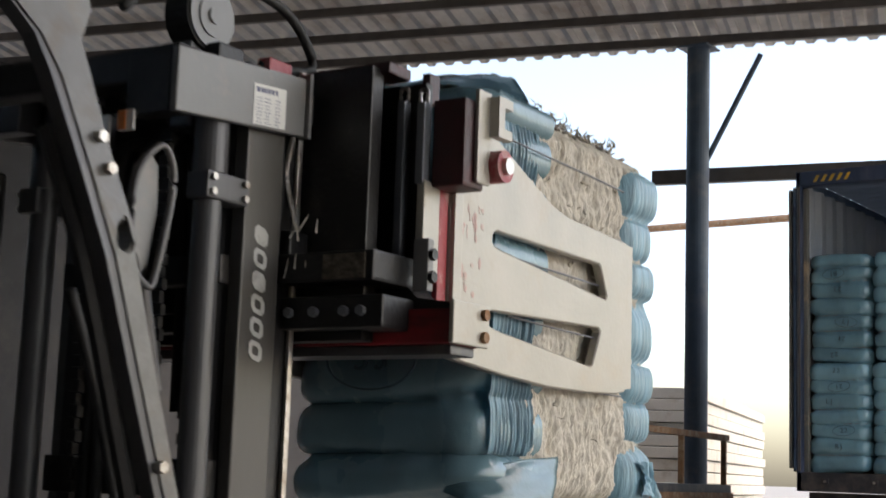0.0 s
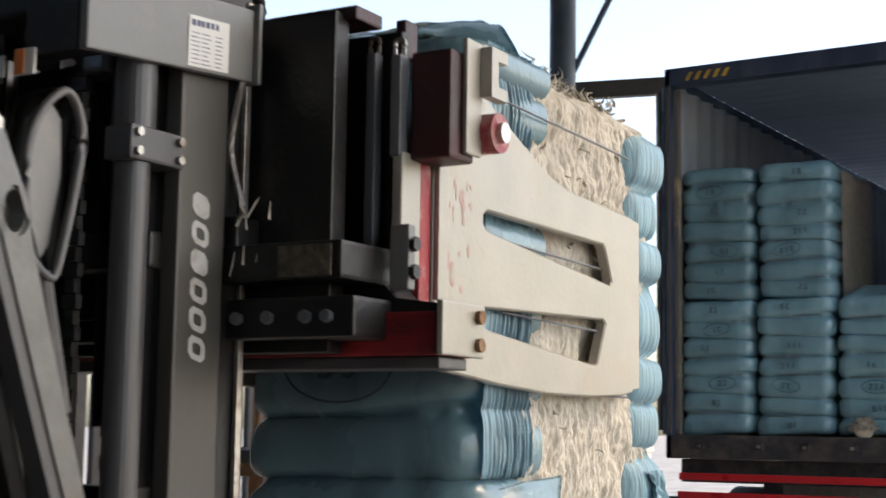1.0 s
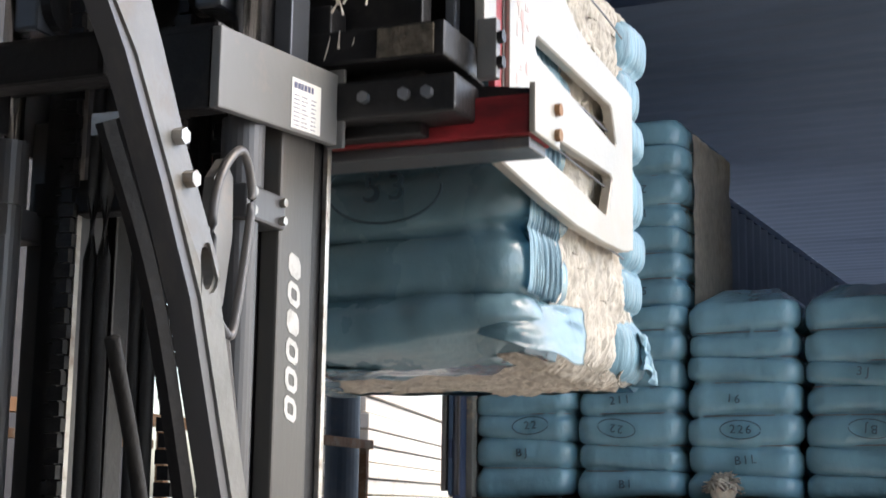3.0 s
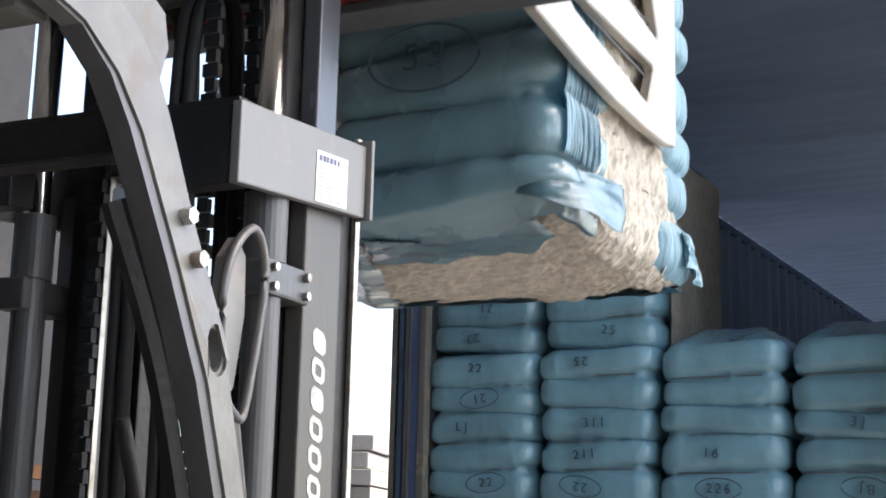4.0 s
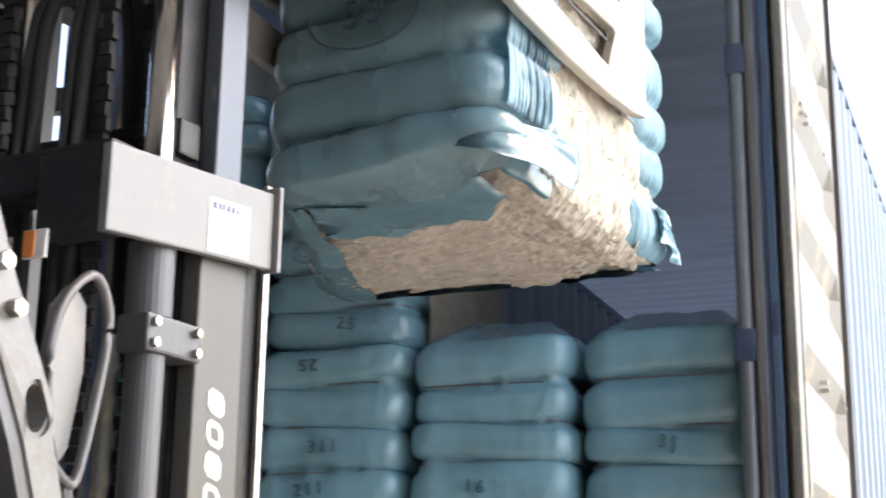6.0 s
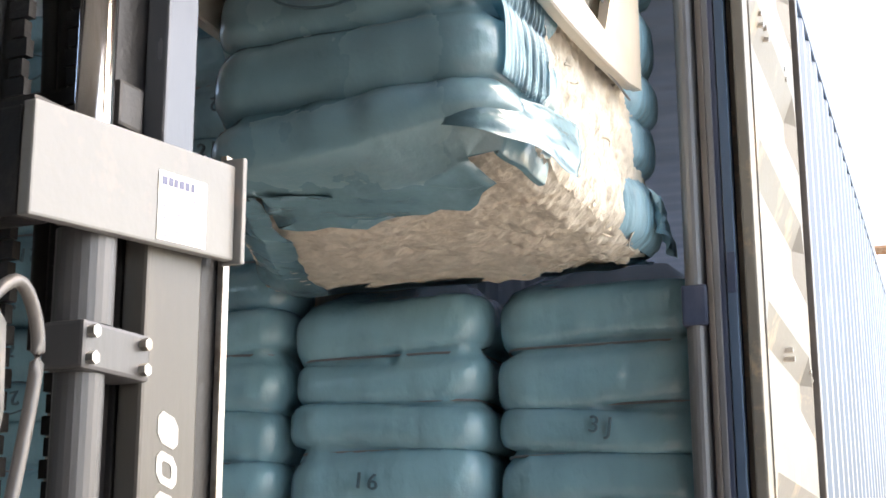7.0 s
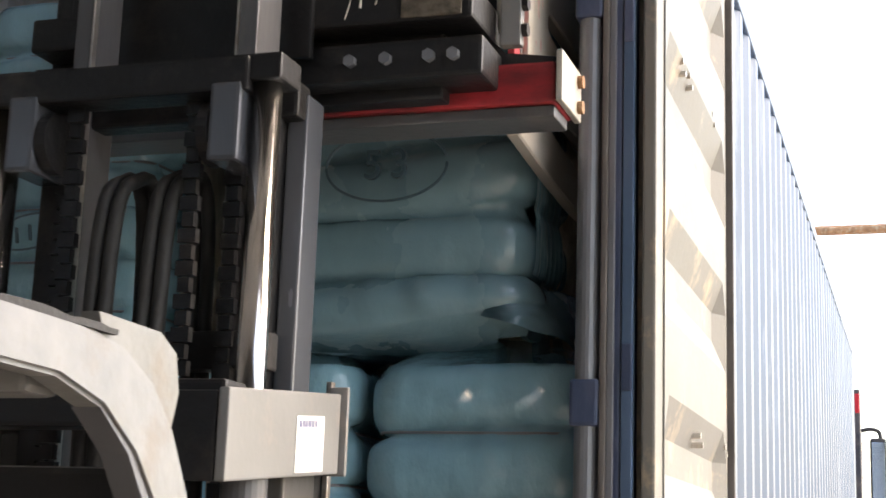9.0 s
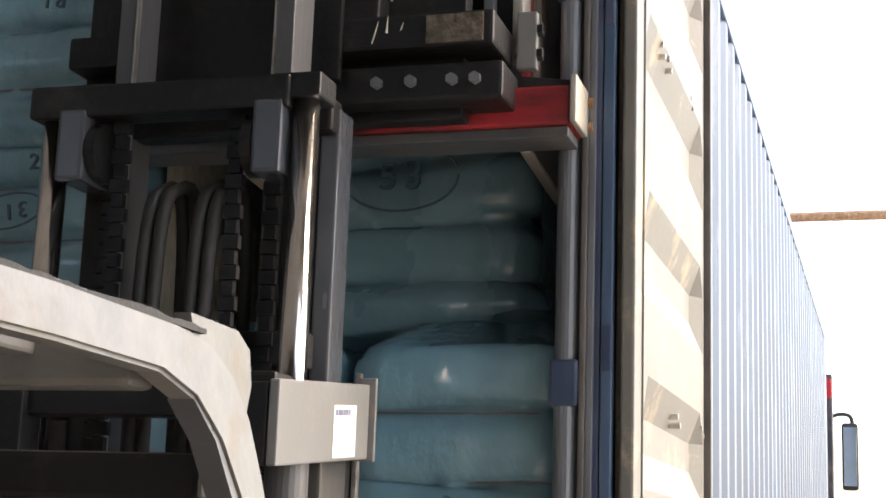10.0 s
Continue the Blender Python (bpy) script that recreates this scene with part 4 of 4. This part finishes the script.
# maker's mark: six slanted white shapes up the right upright
def mark_shape(k):
    z, lo, hi, h = 1.384 + DZ + k * 0.0555, -0.024, 0.026, 0.045
    def ring(inset, cut):
        a, b, c, d = lo + inset, hi - inset, z + inset * 0.9, z + h - inset * 0.9
        loop = [(a + cut, c), (b - cut, c), (b, c + cut), (b, d - cut), (b - cut, d), (a + cut, d), (a, d - cut), (a, c + cut)]
        return [(y, zz - 0.24 * (y - lo)) for y, zz in loop]
    return prism(ring(0, 0.011), "x", 0.4812, 0.4822, [ring(0.013, 0.004)] if k in (0, 1, 2, 4) else [])


mk = part("white_mark", mark_shape(0), MARKW, fork, "column of slanted white painted shapes")
for k in range(1, 6):
    part("white_block", mark_shape(k), MARKW, mk)

# chain pulleys behind the rods
for s in (1, -1):
    a, b = mx(0.365, s), mx(0.425, s)
    pb = part("pulley_block", box(min(a, b), max(a, b), -0.22, -0.10, 1.905 + DZ, 2.05 + DZ, 0.008), RAILG, inner, "grey chain pulley block")
    part("pulley", cyl((mx(0.34, s), -0.16, 1.97 + DZ), (mx(0.362, s), -0.16, 1.97 + DZ), 0.06, 24), BLACK, pb)
part("inner_crossbar", box(XC - 0.31, XC + 0.25, -0.215, -0.14, 2.035 + DZ, 2.10 + DZ, 0.006), BLACK, inner)
part("inner_crossbar", box(XC - 0.26, XC + 0.26, -0.10, -0.04, 1.55 + DZ, 1.62 + DZ, 0.006), BLACK, inner)
# chains and hoses inside the mast
def chain(name, x, y, z0, z1, parent):
    bm = bmesh.new()
    n = int((z1 - z0) / 0.03)
    for k in range(n):
        z = z0 + k * 0.03
        w = 0.012 if k % 2 else 0.018
        add_box(bm, x - w, x + w, y - 0.008, y + 0.008, z, z + 0.026)
    return part(name, bm, BLACK, parent, "greasy leaf chain")


for s in (1, -1):
    chain("lift_chain", mx(0.31, s), -0.16, 0.6, 2.12 + DZ, inner)
    chain("lift_chain", mx(0.365, s), -0.10, 0.6, 2.1 + DZ, inner)
for k, (x, s) in enumerate(((0.27, 1), (0.24, 1), (0.16, 1), (0.13, 1))):
    part("hose", tube([(x, -0.16, 0.5), (x, -0.17, 1.2), (x, -0.17, 1.76 + DZ), (x + 0.01, -0.12, 1.90 + DZ), (x + 0.01, -0.03, 1.84 + DZ), (x + 0.01, -0.01, 1.4)], 0.014, 8), RUBBER, inner, smooth=True)
# body, seat cowl, counterweight, wheels, overhead guard
body = part("chassis", box(XC - 0.5, XC + 0.5, -1.9, -0.25, 0.28, 0.62, 0.03), BLACK, fork)
part("floor_plate", box(XC - 0.5, XC + 0.5, -1.0, -0.4, 0.62, 0.66, 0.01), RUBBER, fork)
part("cowl", box(XC - 0.45, XC + 0.45, -0.62, -0.42, 0.6, 1.12, 0.04), BLACK, fork)
part("bonnet", box(XC - 0.48, XC + 0.48, -2.1, -1.15, 0.6, 1.05, 0.06), MAST, fork)
part("counterweight", box(XC - 0.52, XC + 0.52, -2.5, -1.95, 0.25, 1.15, 0.12), MAST, fork)
seat = part("seat", box(XC - 0.24, XC + 0.24, -1.6, -1.15, 1.05, 1.17, 0.04), RUBBER, fork)
part("backrest", box(XC - 0.22, XC + 0.22, -1.68, -1.56, 1.15, 1.62, 0.04), RUBBER, seat)
part("steering_column", cyl((XC, -0.55, 1.0), (XC, -0.75, 1.25), 0.03, 10), BLACK, fork)
ringp = [(XC + 0.17 * math.cos(a), -0.76 + 0.15 * math.sin(a), 1.26 + 0.07 * math.sin(a)) for a in np.linspace(0, 6.283, 20)]
part("steering_wheel", tube(ringp, 0.012, 8), RUBBER, fork)
for s in (1, -1):
    for y, r in ((-0.35, 0.34), (-1.75, 0.28)):
        a, b = mx(0.48, s), mx(0.72, s)
        w = part("wheel", cyl((a, y, r), (b, y, r), r, 32), RUBBER, fork)
        part("rim", cyl((a - 0.005, y, r), (b + 0.005, y, r), r * 0.55, 24), GREY, w)
    # front pillar of the guard: flat bar, bent over into the roof frame
    front = [(-0.385, 0.95), (-0.48, 1.21), (-0.585, 1.5), (-0.652, 1.70), (-0.712, 1.88), (-0.762, 2.03), (-0.79, 2.10), (-0.835, 2.155), (-0.90, 2.19), (-1.0, 2.205), (-1.3, 2.21), (-2.15, 2.20)]
    back = [(-2.15, 2.135), (-1.3, 2.14), (-1.05, 2.135), (-0.96, 2.11), (-0.90, 2.06), (-0.86, 1.99), (-0.79, 1.82), (-0.725, 1.66), (-0.648, 1.46), (-0.55, 1.21), (-0.455, 0.95)]
    hole = [(-0.679 + 0.020 * math.cos(a), 1.71 + 0.032 * math.sin(a)) for a in np.linspace(0, 2 * math.pi, 17)[:-1]]
    a, b = mx(0.66, s), mx(0.705, s)
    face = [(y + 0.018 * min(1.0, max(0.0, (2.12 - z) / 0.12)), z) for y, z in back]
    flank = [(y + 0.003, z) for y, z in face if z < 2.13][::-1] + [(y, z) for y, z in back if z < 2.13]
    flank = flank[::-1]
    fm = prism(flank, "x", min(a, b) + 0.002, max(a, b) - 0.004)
    bm = prism(front + face, "x", min(a, b), max(a, b), [hole])
    for v in bm.verts[:] + fm.verts[:]:
        v.co.x -= s * 0.13 * max(0.0, min(v.co.z, 2.2) - 1.70)
    bmesh.ops.bevel(bm, geom=[e for e in bm.edges if len(e.link_faces) == 2 and e.calc_face_angle(0) > 1.2], offset=0.006, segments=2, affect="EDGES")
    gb = part("guard_pillar", bm, GUARD, fork, "worn light grey overhead guard pillar with a round hole")
    # the pillar's shaded rear face, given a darker colour than the lit one
    part("guard_shade_flank", fm, MAST, gb, "rear flank of the pillar, coloured dark for its shade")
    part("guard_edge", tube([(mx(0.645, s) - s * 0.13 * max(0, z - 1.70), y, z) for y, z in ((-0.49, 1.0), (-0.60, 1.30), (-0.74, 1.68), (-0.83, 1.90))], 0.018, 6), BLACK, gb)
    part("guard_lug", prism([(-0.9, 2.12), (-0.80, 2.05), (-0.76, 2.09), (-0.742, 2.15), (-0.755, 2.20), (-0.80, 2.222), (-0.95, 2.225)], "x", min(mx(0.605, s), mx(0.63, s)), max(mx(0.605, s), mx(0.63, s))), GUARD, gb)
    for y, z in ((-0.748, 1.892), (-0.727, 1.833), (-0.55, 1.27)):
        c = 0.13 * max(0.0, z - 1.70)
        part("bolt", cyl((mx(0.70 - c, s), y, z), (mx(0.722 - c, s), y, z), 0.013, 6), STEEL, gb)
    rng = random.Random(31)
    strip = [(-2.1 + 1.18 * k / 60, 2.206 + rng.uniform(0.0, 0.005)) for k in range(61)] + [(-0.92, 2.200), (-2.1, 2.200)]
    part("frayed_strip", prism(strip, "x", min(mx(0.622, s), mx(0.640, s)), max(mx(0.622, s), mx(0.640, s))), RUBBER, gb, "frayed dark strip along the guard edge")
    part("rear_pillar", prism([(-2.15, 2.2), (-2.22, 2.15), (-2.1, 1.05), (-2.03, 1.05)], "x", min(mx(0.615, s), mx(0.57, s)), max(mx(0.615, s), mx(0.57, s))), GUARD, fork)
    # grab handle beside the pillar
    part("grab_handle", tube([(mx(0.69, s), -0.60, 1.62), (mx(0.69, s), -0.64, 1.66), (mx(0.69, s), -0.655, 1.78), (mx(0.69, s), -0.635, 1.86), (mx(0.69, s), -0.58, 1.91), (mx(0.69, s), -0.545, 1.87), (mx(0.69, s), -0.545, 1.80), (mx(0.69, s), -0.58, 1.64), (mx(0.69, s), -0.60, 1.62)], 0.0075, 8), MAST, fork, smooth=True)
    part("mirror", prism([(-0.60, 1.65), (-0.64, 1.75), (-0.625, 1.86), (-0.595, 1.895), (-0.57, 1.87), (-0.565, 1.78), (-0.585, 1.67)], "x", min(mx(0.655, s), mx(0.672, s)), max(mx(0.655, s), mx(0.672, s))), GREY, fork, "tall grey side mirror")
    part("stay_rod", cyl((mx(0.68, s), -0.60, 1.63), (mx(0.68, s), -0.545, 1.42), 0.012, 8), MAST, fork)
for k in range(6):
    x = XC - 0.40 + k * 0.16
    part("guard_bar", box(x - 0.02, x + 0.02, -2.1, -1.0, 2.16, 2.20, 0.006), GUARD, fork)
part("guard_crossbar", box(XC - 0.40, XC + 0.40, -1.02, -0.95, 2.12, 2.19, 0.01), GUARD, fork)
part("guard_crossbar", box(XC - 0.40, XC + 0.40, -0.80, -0.74, 1.98, 2.05, 0.01), BLACK, fork)
bk = part("sticker_plate", box(0.347, 0.393, -0.366, -0.359, 2.02, 2.068), PAPER, fork, "orange and white warning sticker")
part("sticker", box(0.349, 0.371, -0.3695, -0.3665, 2.022, 2.066), ORANGE, bk)
# black panel added only to hide the bright background left of the mast
part("dark_filler", box(-0.34, -0.125, -0.29, -0.262, 0.85, 1.98, 0.008), BLACK, fork, "dark panel added to block the bright background beside the mast")
part("tie_plate", box(0.243, 0.304, -0.352, -0.347, 2.026, 2.066), STEEL, fork, "small bolted steel plate")
for k in range(1):
    part("hose", tube([(0.5 - k * 0.05, -0.62, 1.62), (0.48 - k * 0.05, -0.5, 1.4), (0.46 - k * 0.05, -0.38, 1.1), (0.44, -0.3, 0.8), (0.43, -0.22, 0.5)], 0.013, 8), RUBBER, fork, smooth=True)
part("tilt_cylinder", cyl((0.50, -0.5, 0.75), (0.46, -0.1, 0.75), 0.04, 16), MAST, fork)

# ---- bale clamp on the carriage ----
clamp = part("bale_clamp", box(XC - 0.42, 0.672, 0.168, 0.22, 1.43 + DZ, 2.12 + DZ, 0.006), BLACK, fork, "black bale clamp frame with red worn beams")
XR = 0.748
out = [(0.40, 1.50), (0.40, 1.96), (0.56, 2.035), (0.63, 2.02), (0.80, 1.955), (0.95, 1.898), (1.06, 1.878), (1.47, 1.862), (1.47, 1.392), (1.40, 1.38), (1.2, 1.372), (0.95, 1.372), (0.7, 1.385), (0.5, 1.402), (0.385, 1.412), (0.385, 1.428), (0.44, 1.44)]
s1 = [(0.615, 1.738), (0.618, 1.757), (0.635, 1.768), (0.66, 1.768), (1.27, 1.768), (1.283, 1.76), (1.328, 1.675), (1.318, 1.664), (1.30, 1.667), (0.65, 1.722), (0.625, 1.727)]
s2 = [(0.60, 1.525), (0.602, 1.54), (0.62, 1.55), (0.64, 1.552), (1.272, 1.572), (1.287, 1.562), (1.235, 1.458), (1.22, 1.452), (0.65, 1.503), (0.615, 1.51)]


def up(loop):
    return [(y, z + DZ) for y, z in loop]


for s, x0 in ((1, XR - 0.006), (-1, 0.035)):
    bm = prism(up(out), "x", x0, x0 + 0.03, [up(s1), up(s2)])
    bmesh.ops.bevel(bm, geom=[e for e in bm.edges if len(e.link_faces) == 2 and e.calc_face_angle(0) > 1.0], offset=0.004, segments=1, affect="EDGES")
    arm = part("clamp_arm", bm, ARM, clamp, "pale worn steel clamp arm with two long slots")
    part("arm_lip", prism([(1.466, 1.398 + DZ), (1.466, 1.86 + DZ), (1.52, 1.855 + DZ), (1.52, 1.405 + DZ)], "x", x0 + 0.004, x0 + 0.026), ARM, arm)
    part("pivot_strip", box(x0 + (0.0295 if s > 0 else -0.012), x0 + (0.042 if s > 0 else 0.0005), 0.40, 0.44, 1.55 + DZ, 1.84 + DZ, 0.003), ARM, arm)
    if s > 0:
        rng = random.Random(3)
        for k in range(22):
            y, z = rng.uniform(0.445, 0.56), rng.choice((1.76, 1.76, 1.62)) + DZ + rng.uniform(-0.045, 0.045)
            w, h = rng.uniform(0.003, 0.012), rng.uniform(0.008, 0.035)
            part("red_scuff", prism([(y, z), (y + w, z - h * 0.2), (y + w * 1.4, z + h * 0.5), (y + w * 0.7, z + h), (y - w * 0.3, z + h * 0.6)], "x", x0 + 0.0300, x0 + 0.0306), SCUFF, arm)
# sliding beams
ub = part("upper_beam", box(0.77, 0.865, 0.30, 0.40, 1.825 + DZ, 2.05 + DZ, 0.008), RED, clamp, "red upper clamp beam, darkened to stand for shade")
part("beam_end", box(0.866, 0.878, 0.345, 0.41, 1.84 + DZ, 2.08 + DZ, 0.004), ARM, ub)
bm = prism([(0.40, 1.965 + DZ), (0.40, 2.07 + DZ), (0.47, 2.07 + DZ), (0.47, 2.045 + DZ), (0.43, 2.045 + DZ), (0.43, 1.99 + DZ), (0.47, 1.99 + DZ), (0.47, 1.965 + DZ)], "x", 0.879, 0.905)
part("hook_plate", bm, ARM, ub, "pale steel hook plate")
part("red_boss", cyl((0.86, 0.44, 1.895 + DZ), (0.905, 0.44, 1.895 + DZ), 0.042, 20), REDC, ub, "red round boss with a bolt")
part("boss_bolt", cyl((0.90, 0.44, 1.895 + DZ), (0.918, 0.44, 1.895 + DZ), 0.022, 12), STEEL, ub)
lb = part("lower_beam", box(XC - 0.45, 0.89, 0.22, 0.36, 1.425 + DZ, 1.51 + DZ, 0.006), REDLOW, clamp, "worn red lower clamp beam")
part("beam_web", prism([(XC - 0.3, 1.505 + DZ), (0.89, 1.505 + DZ), (0.89, 1.525 + DZ), (0.78, 1.54 + DZ), (0.745, 1.575 + DZ), (0.72, 1.60 + DZ), (XC - 0.3, 1.60 + DZ)], "y", 0.24, 0.33), BLACK, lb)
part("beam_sole", box(XC - 0.44, 0.885, 0.235, 0.345, 1.40 + DZ, 1.424 + DZ, 0.004), MAST, lb)
part("beam_end", box(0.892, 0.906, 0.21, 0.38, 1.425 + DZ, 1.53 + DZ, 0.004), ARM, lb, "pale steel end plate with two bolts")
for z in (1.45, 1.505):
    part("bolt", cyl((0.906, 0.35, z + DZ), (0.917, 0.35, z + DZ), 0.014, 10), RUST, lb)
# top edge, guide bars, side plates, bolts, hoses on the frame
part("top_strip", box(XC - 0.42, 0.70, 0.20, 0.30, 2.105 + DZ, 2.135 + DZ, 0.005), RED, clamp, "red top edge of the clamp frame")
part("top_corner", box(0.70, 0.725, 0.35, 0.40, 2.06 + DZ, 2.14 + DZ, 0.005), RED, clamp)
for x, z0, z1 in ((0.695, 1.60, 2.05), (0.755, 1.83, 2.04)):
    part("guide_bar", box(x - 0.012, x + 0.012, 0.265, 0.295, z0 + DZ, z1 + DZ, 0.004), RODGREY, clamp)
    part("bar_loop", tube([(x - 0.010, 0.28, z1 + DZ), (x - 0.010, 0.28, z1 + 0.03 + DZ), (x + 0.010, 0.28, z1 + 0.03 + DZ), (x + 0.010, 0.28, z1 + DZ)], 0.005, 6), STEEL, clamp)
part("side_cheek", box(0.748, 0.772, 0.27, 0.345, 1.60 + DZ, 1.84 + DZ, 0.005), ARM, clamp, "pale steel cheek plate")
part("cheek_red", box(0.752, 0.768, 0.349, 0.392, 1.53 + DZ, 1.83 + DZ, 0.003), REDC, clamp, "strip of bright red paint")
ck = part("bolt_plate", box(0.768, 0.812, 0.235, 0.262, 1.555 + DZ, 1.685 + DZ, 0.004), GREY, clamp)
for z in (1.59, 1.645):
    part("bolt", cyl((0.812, 0.249, z + DZ), (0.824, 0.249, z + DZ), 0.015, 6), BLACK, ck)
for x, z in ((0.10, 1.60), (0.02, 1.60), (0.525, 1.505), (0.575, 1.505), (0.30, 1.505), (0.36, 1.505)):
    part("bolt", cyl((x, 0.235, z + DZ), (x, 0.205, z + DZ), 0.016, 6), STEEL, clamp)
for z0, z1 in ((1.62, 1.70), (1.98, 2.06)):
    part("carriage_bar", box(XC - 0.33, 0.50, 0.09, 0.165, z0 + DZ, z1 + DZ, 0.006), BLACK, clamp)
fb = part("frame_foot", box(XC - 0.42, 0.772, 0.105, 0.30, 1.455 + DZ, 1.535 + DZ, 0.008), BLACK, clamp)
for x in (0.30, 0.36, 0.50, 0.575, 0.665, 0.715):
    part("bolt", cyl((x, 0.106, 1.495 + DZ), (x, 0.090, 1.495 + DZ), 0.013, 6), RODGREY, fb, "shiny hexagon bolt")
ft = part("frame_rail", box(XC - 0.42, 0.755, 0.085, 0.30, 1.565 + DZ, 1.64 + DZ, 0.008), BLACK, clamp)
part("grime_patch", box(0.61, 0.735, 0.078, 0.0845, 1.57 + DZ, 1.632 + DZ, 0.003), WOOLD, ft, "matted dirty wool on the rail")
part("frame_plate", box(XC - 0.42, 0.745, 0.305, 0.335, 1.53 + DZ, 2.10 + DZ, 0.004), BLACK, clamp)
part("back_plate", box(XC - 0.24, XC + 0.24, 0.07, 0.089, 1.5 + DZ, 2.05 + DZ, 0.004), BLACK, clamp)
part("clamp_hose", tube([(0.46, 0.13, 2.06 + DZ), (0.50, 0.10, 2.0 + DZ), (0.47, 0.10, 1.85 + DZ), (0.50, 0.11, 1.72 + DZ)], 0.007, 6), STEEL, clamp)
# hose reel and fittings above the head plate
reel = part("hose_reel", cyl((0.38, -0.19, 2.17 + DZ), (0.45, -0.19, 2.17 + DZ), 0.085, 28), RUBBER, clamp, "grey hose pulley")
bm = bmesh.new()
for r, w in ((0.078, 0.456), (0.05, 0.460), (0.02, 0.466)):
    add_cyl(bm, (0.445, -0.19, 2.17 + DZ), (w, -0.19, 2.17 + DZ), r, 28)
part("reel_face", bm, GREY, reel)
part("reel_bracket", box(0.40, 0.44, -0.24, -0.14, 2.06 + DZ, 2.12 + DZ, 0.005), GREY, clamp)
part("hose", tube([(0.42, -0.45, 2.12 + DZ), (0.43, -0.32, 2.23 + DZ), (0.44, -0.1, 2.28 + DZ), (0.45, 0.1, 2.26 + DZ), (0.46, 0.2, 2.15 + DZ), (0.46, 0.1, 2.11 + DZ), (0.45, 0.0, 2.10 + DZ)], 0.013, 8), RUBBER, clamp, smooth=True)
part("valve_block", box(0.44, 0.48, 0.0, 0.09, 2.07 + DZ, 2.12 + DZ, 0.005), REDC, clamp, "small red valve block")

rng = random.Random(21)
bm = bmesh.new()
for k in range(14):
    p = Vector((rng.choice((0.55, 0.52, 0.30, 0.12)) + rng.uniform(-0.04, 0.04), 0.085, rng.choice((1.70, 1.70, 1.60)) + DZ + rng.uniform(-0.05, 0.02)))
    bmesh.ops.create_cone(bm, segments=4, radius1=0.0035, radius2=0.0006, depth=rng.uniform(0.02, 0.06), matrix=Matrix.Translation(p) @ Euler((rng.uniform(-0.5, 0.5), rng.uniform(-0.6, 0.6), 0)).to_matrix().to_4x4())
tagged(part("caught_wool", bm, WOOL, clamp, "wisps of wool caught on the frame"), kind="stuff")


def motions():
    key_f, key_b, key_c, key_m, key_t = [], [], [], [], []
    for t, x, y, yaw, lift in FORK:
        m = pose(x, y, 0, 0, 0, yaw)
        key_f.append((t, m))
        key_b.append((t, m @ pose(0, 0, lift)))
        key_c.append((t, pose(0, 0, lift)))
        key_m.append((t, pose(0, 0, max(0.0, lift * 0.45))))
        key_t.append((t, pose(0, 0, max(0.0, lift * 0.85))))
    walk(fork, key_f)
    walk(held, key_b)
    walk(clamp, key_c)
    walk(inner, key_m)
    walk(third, key_t)


motions()
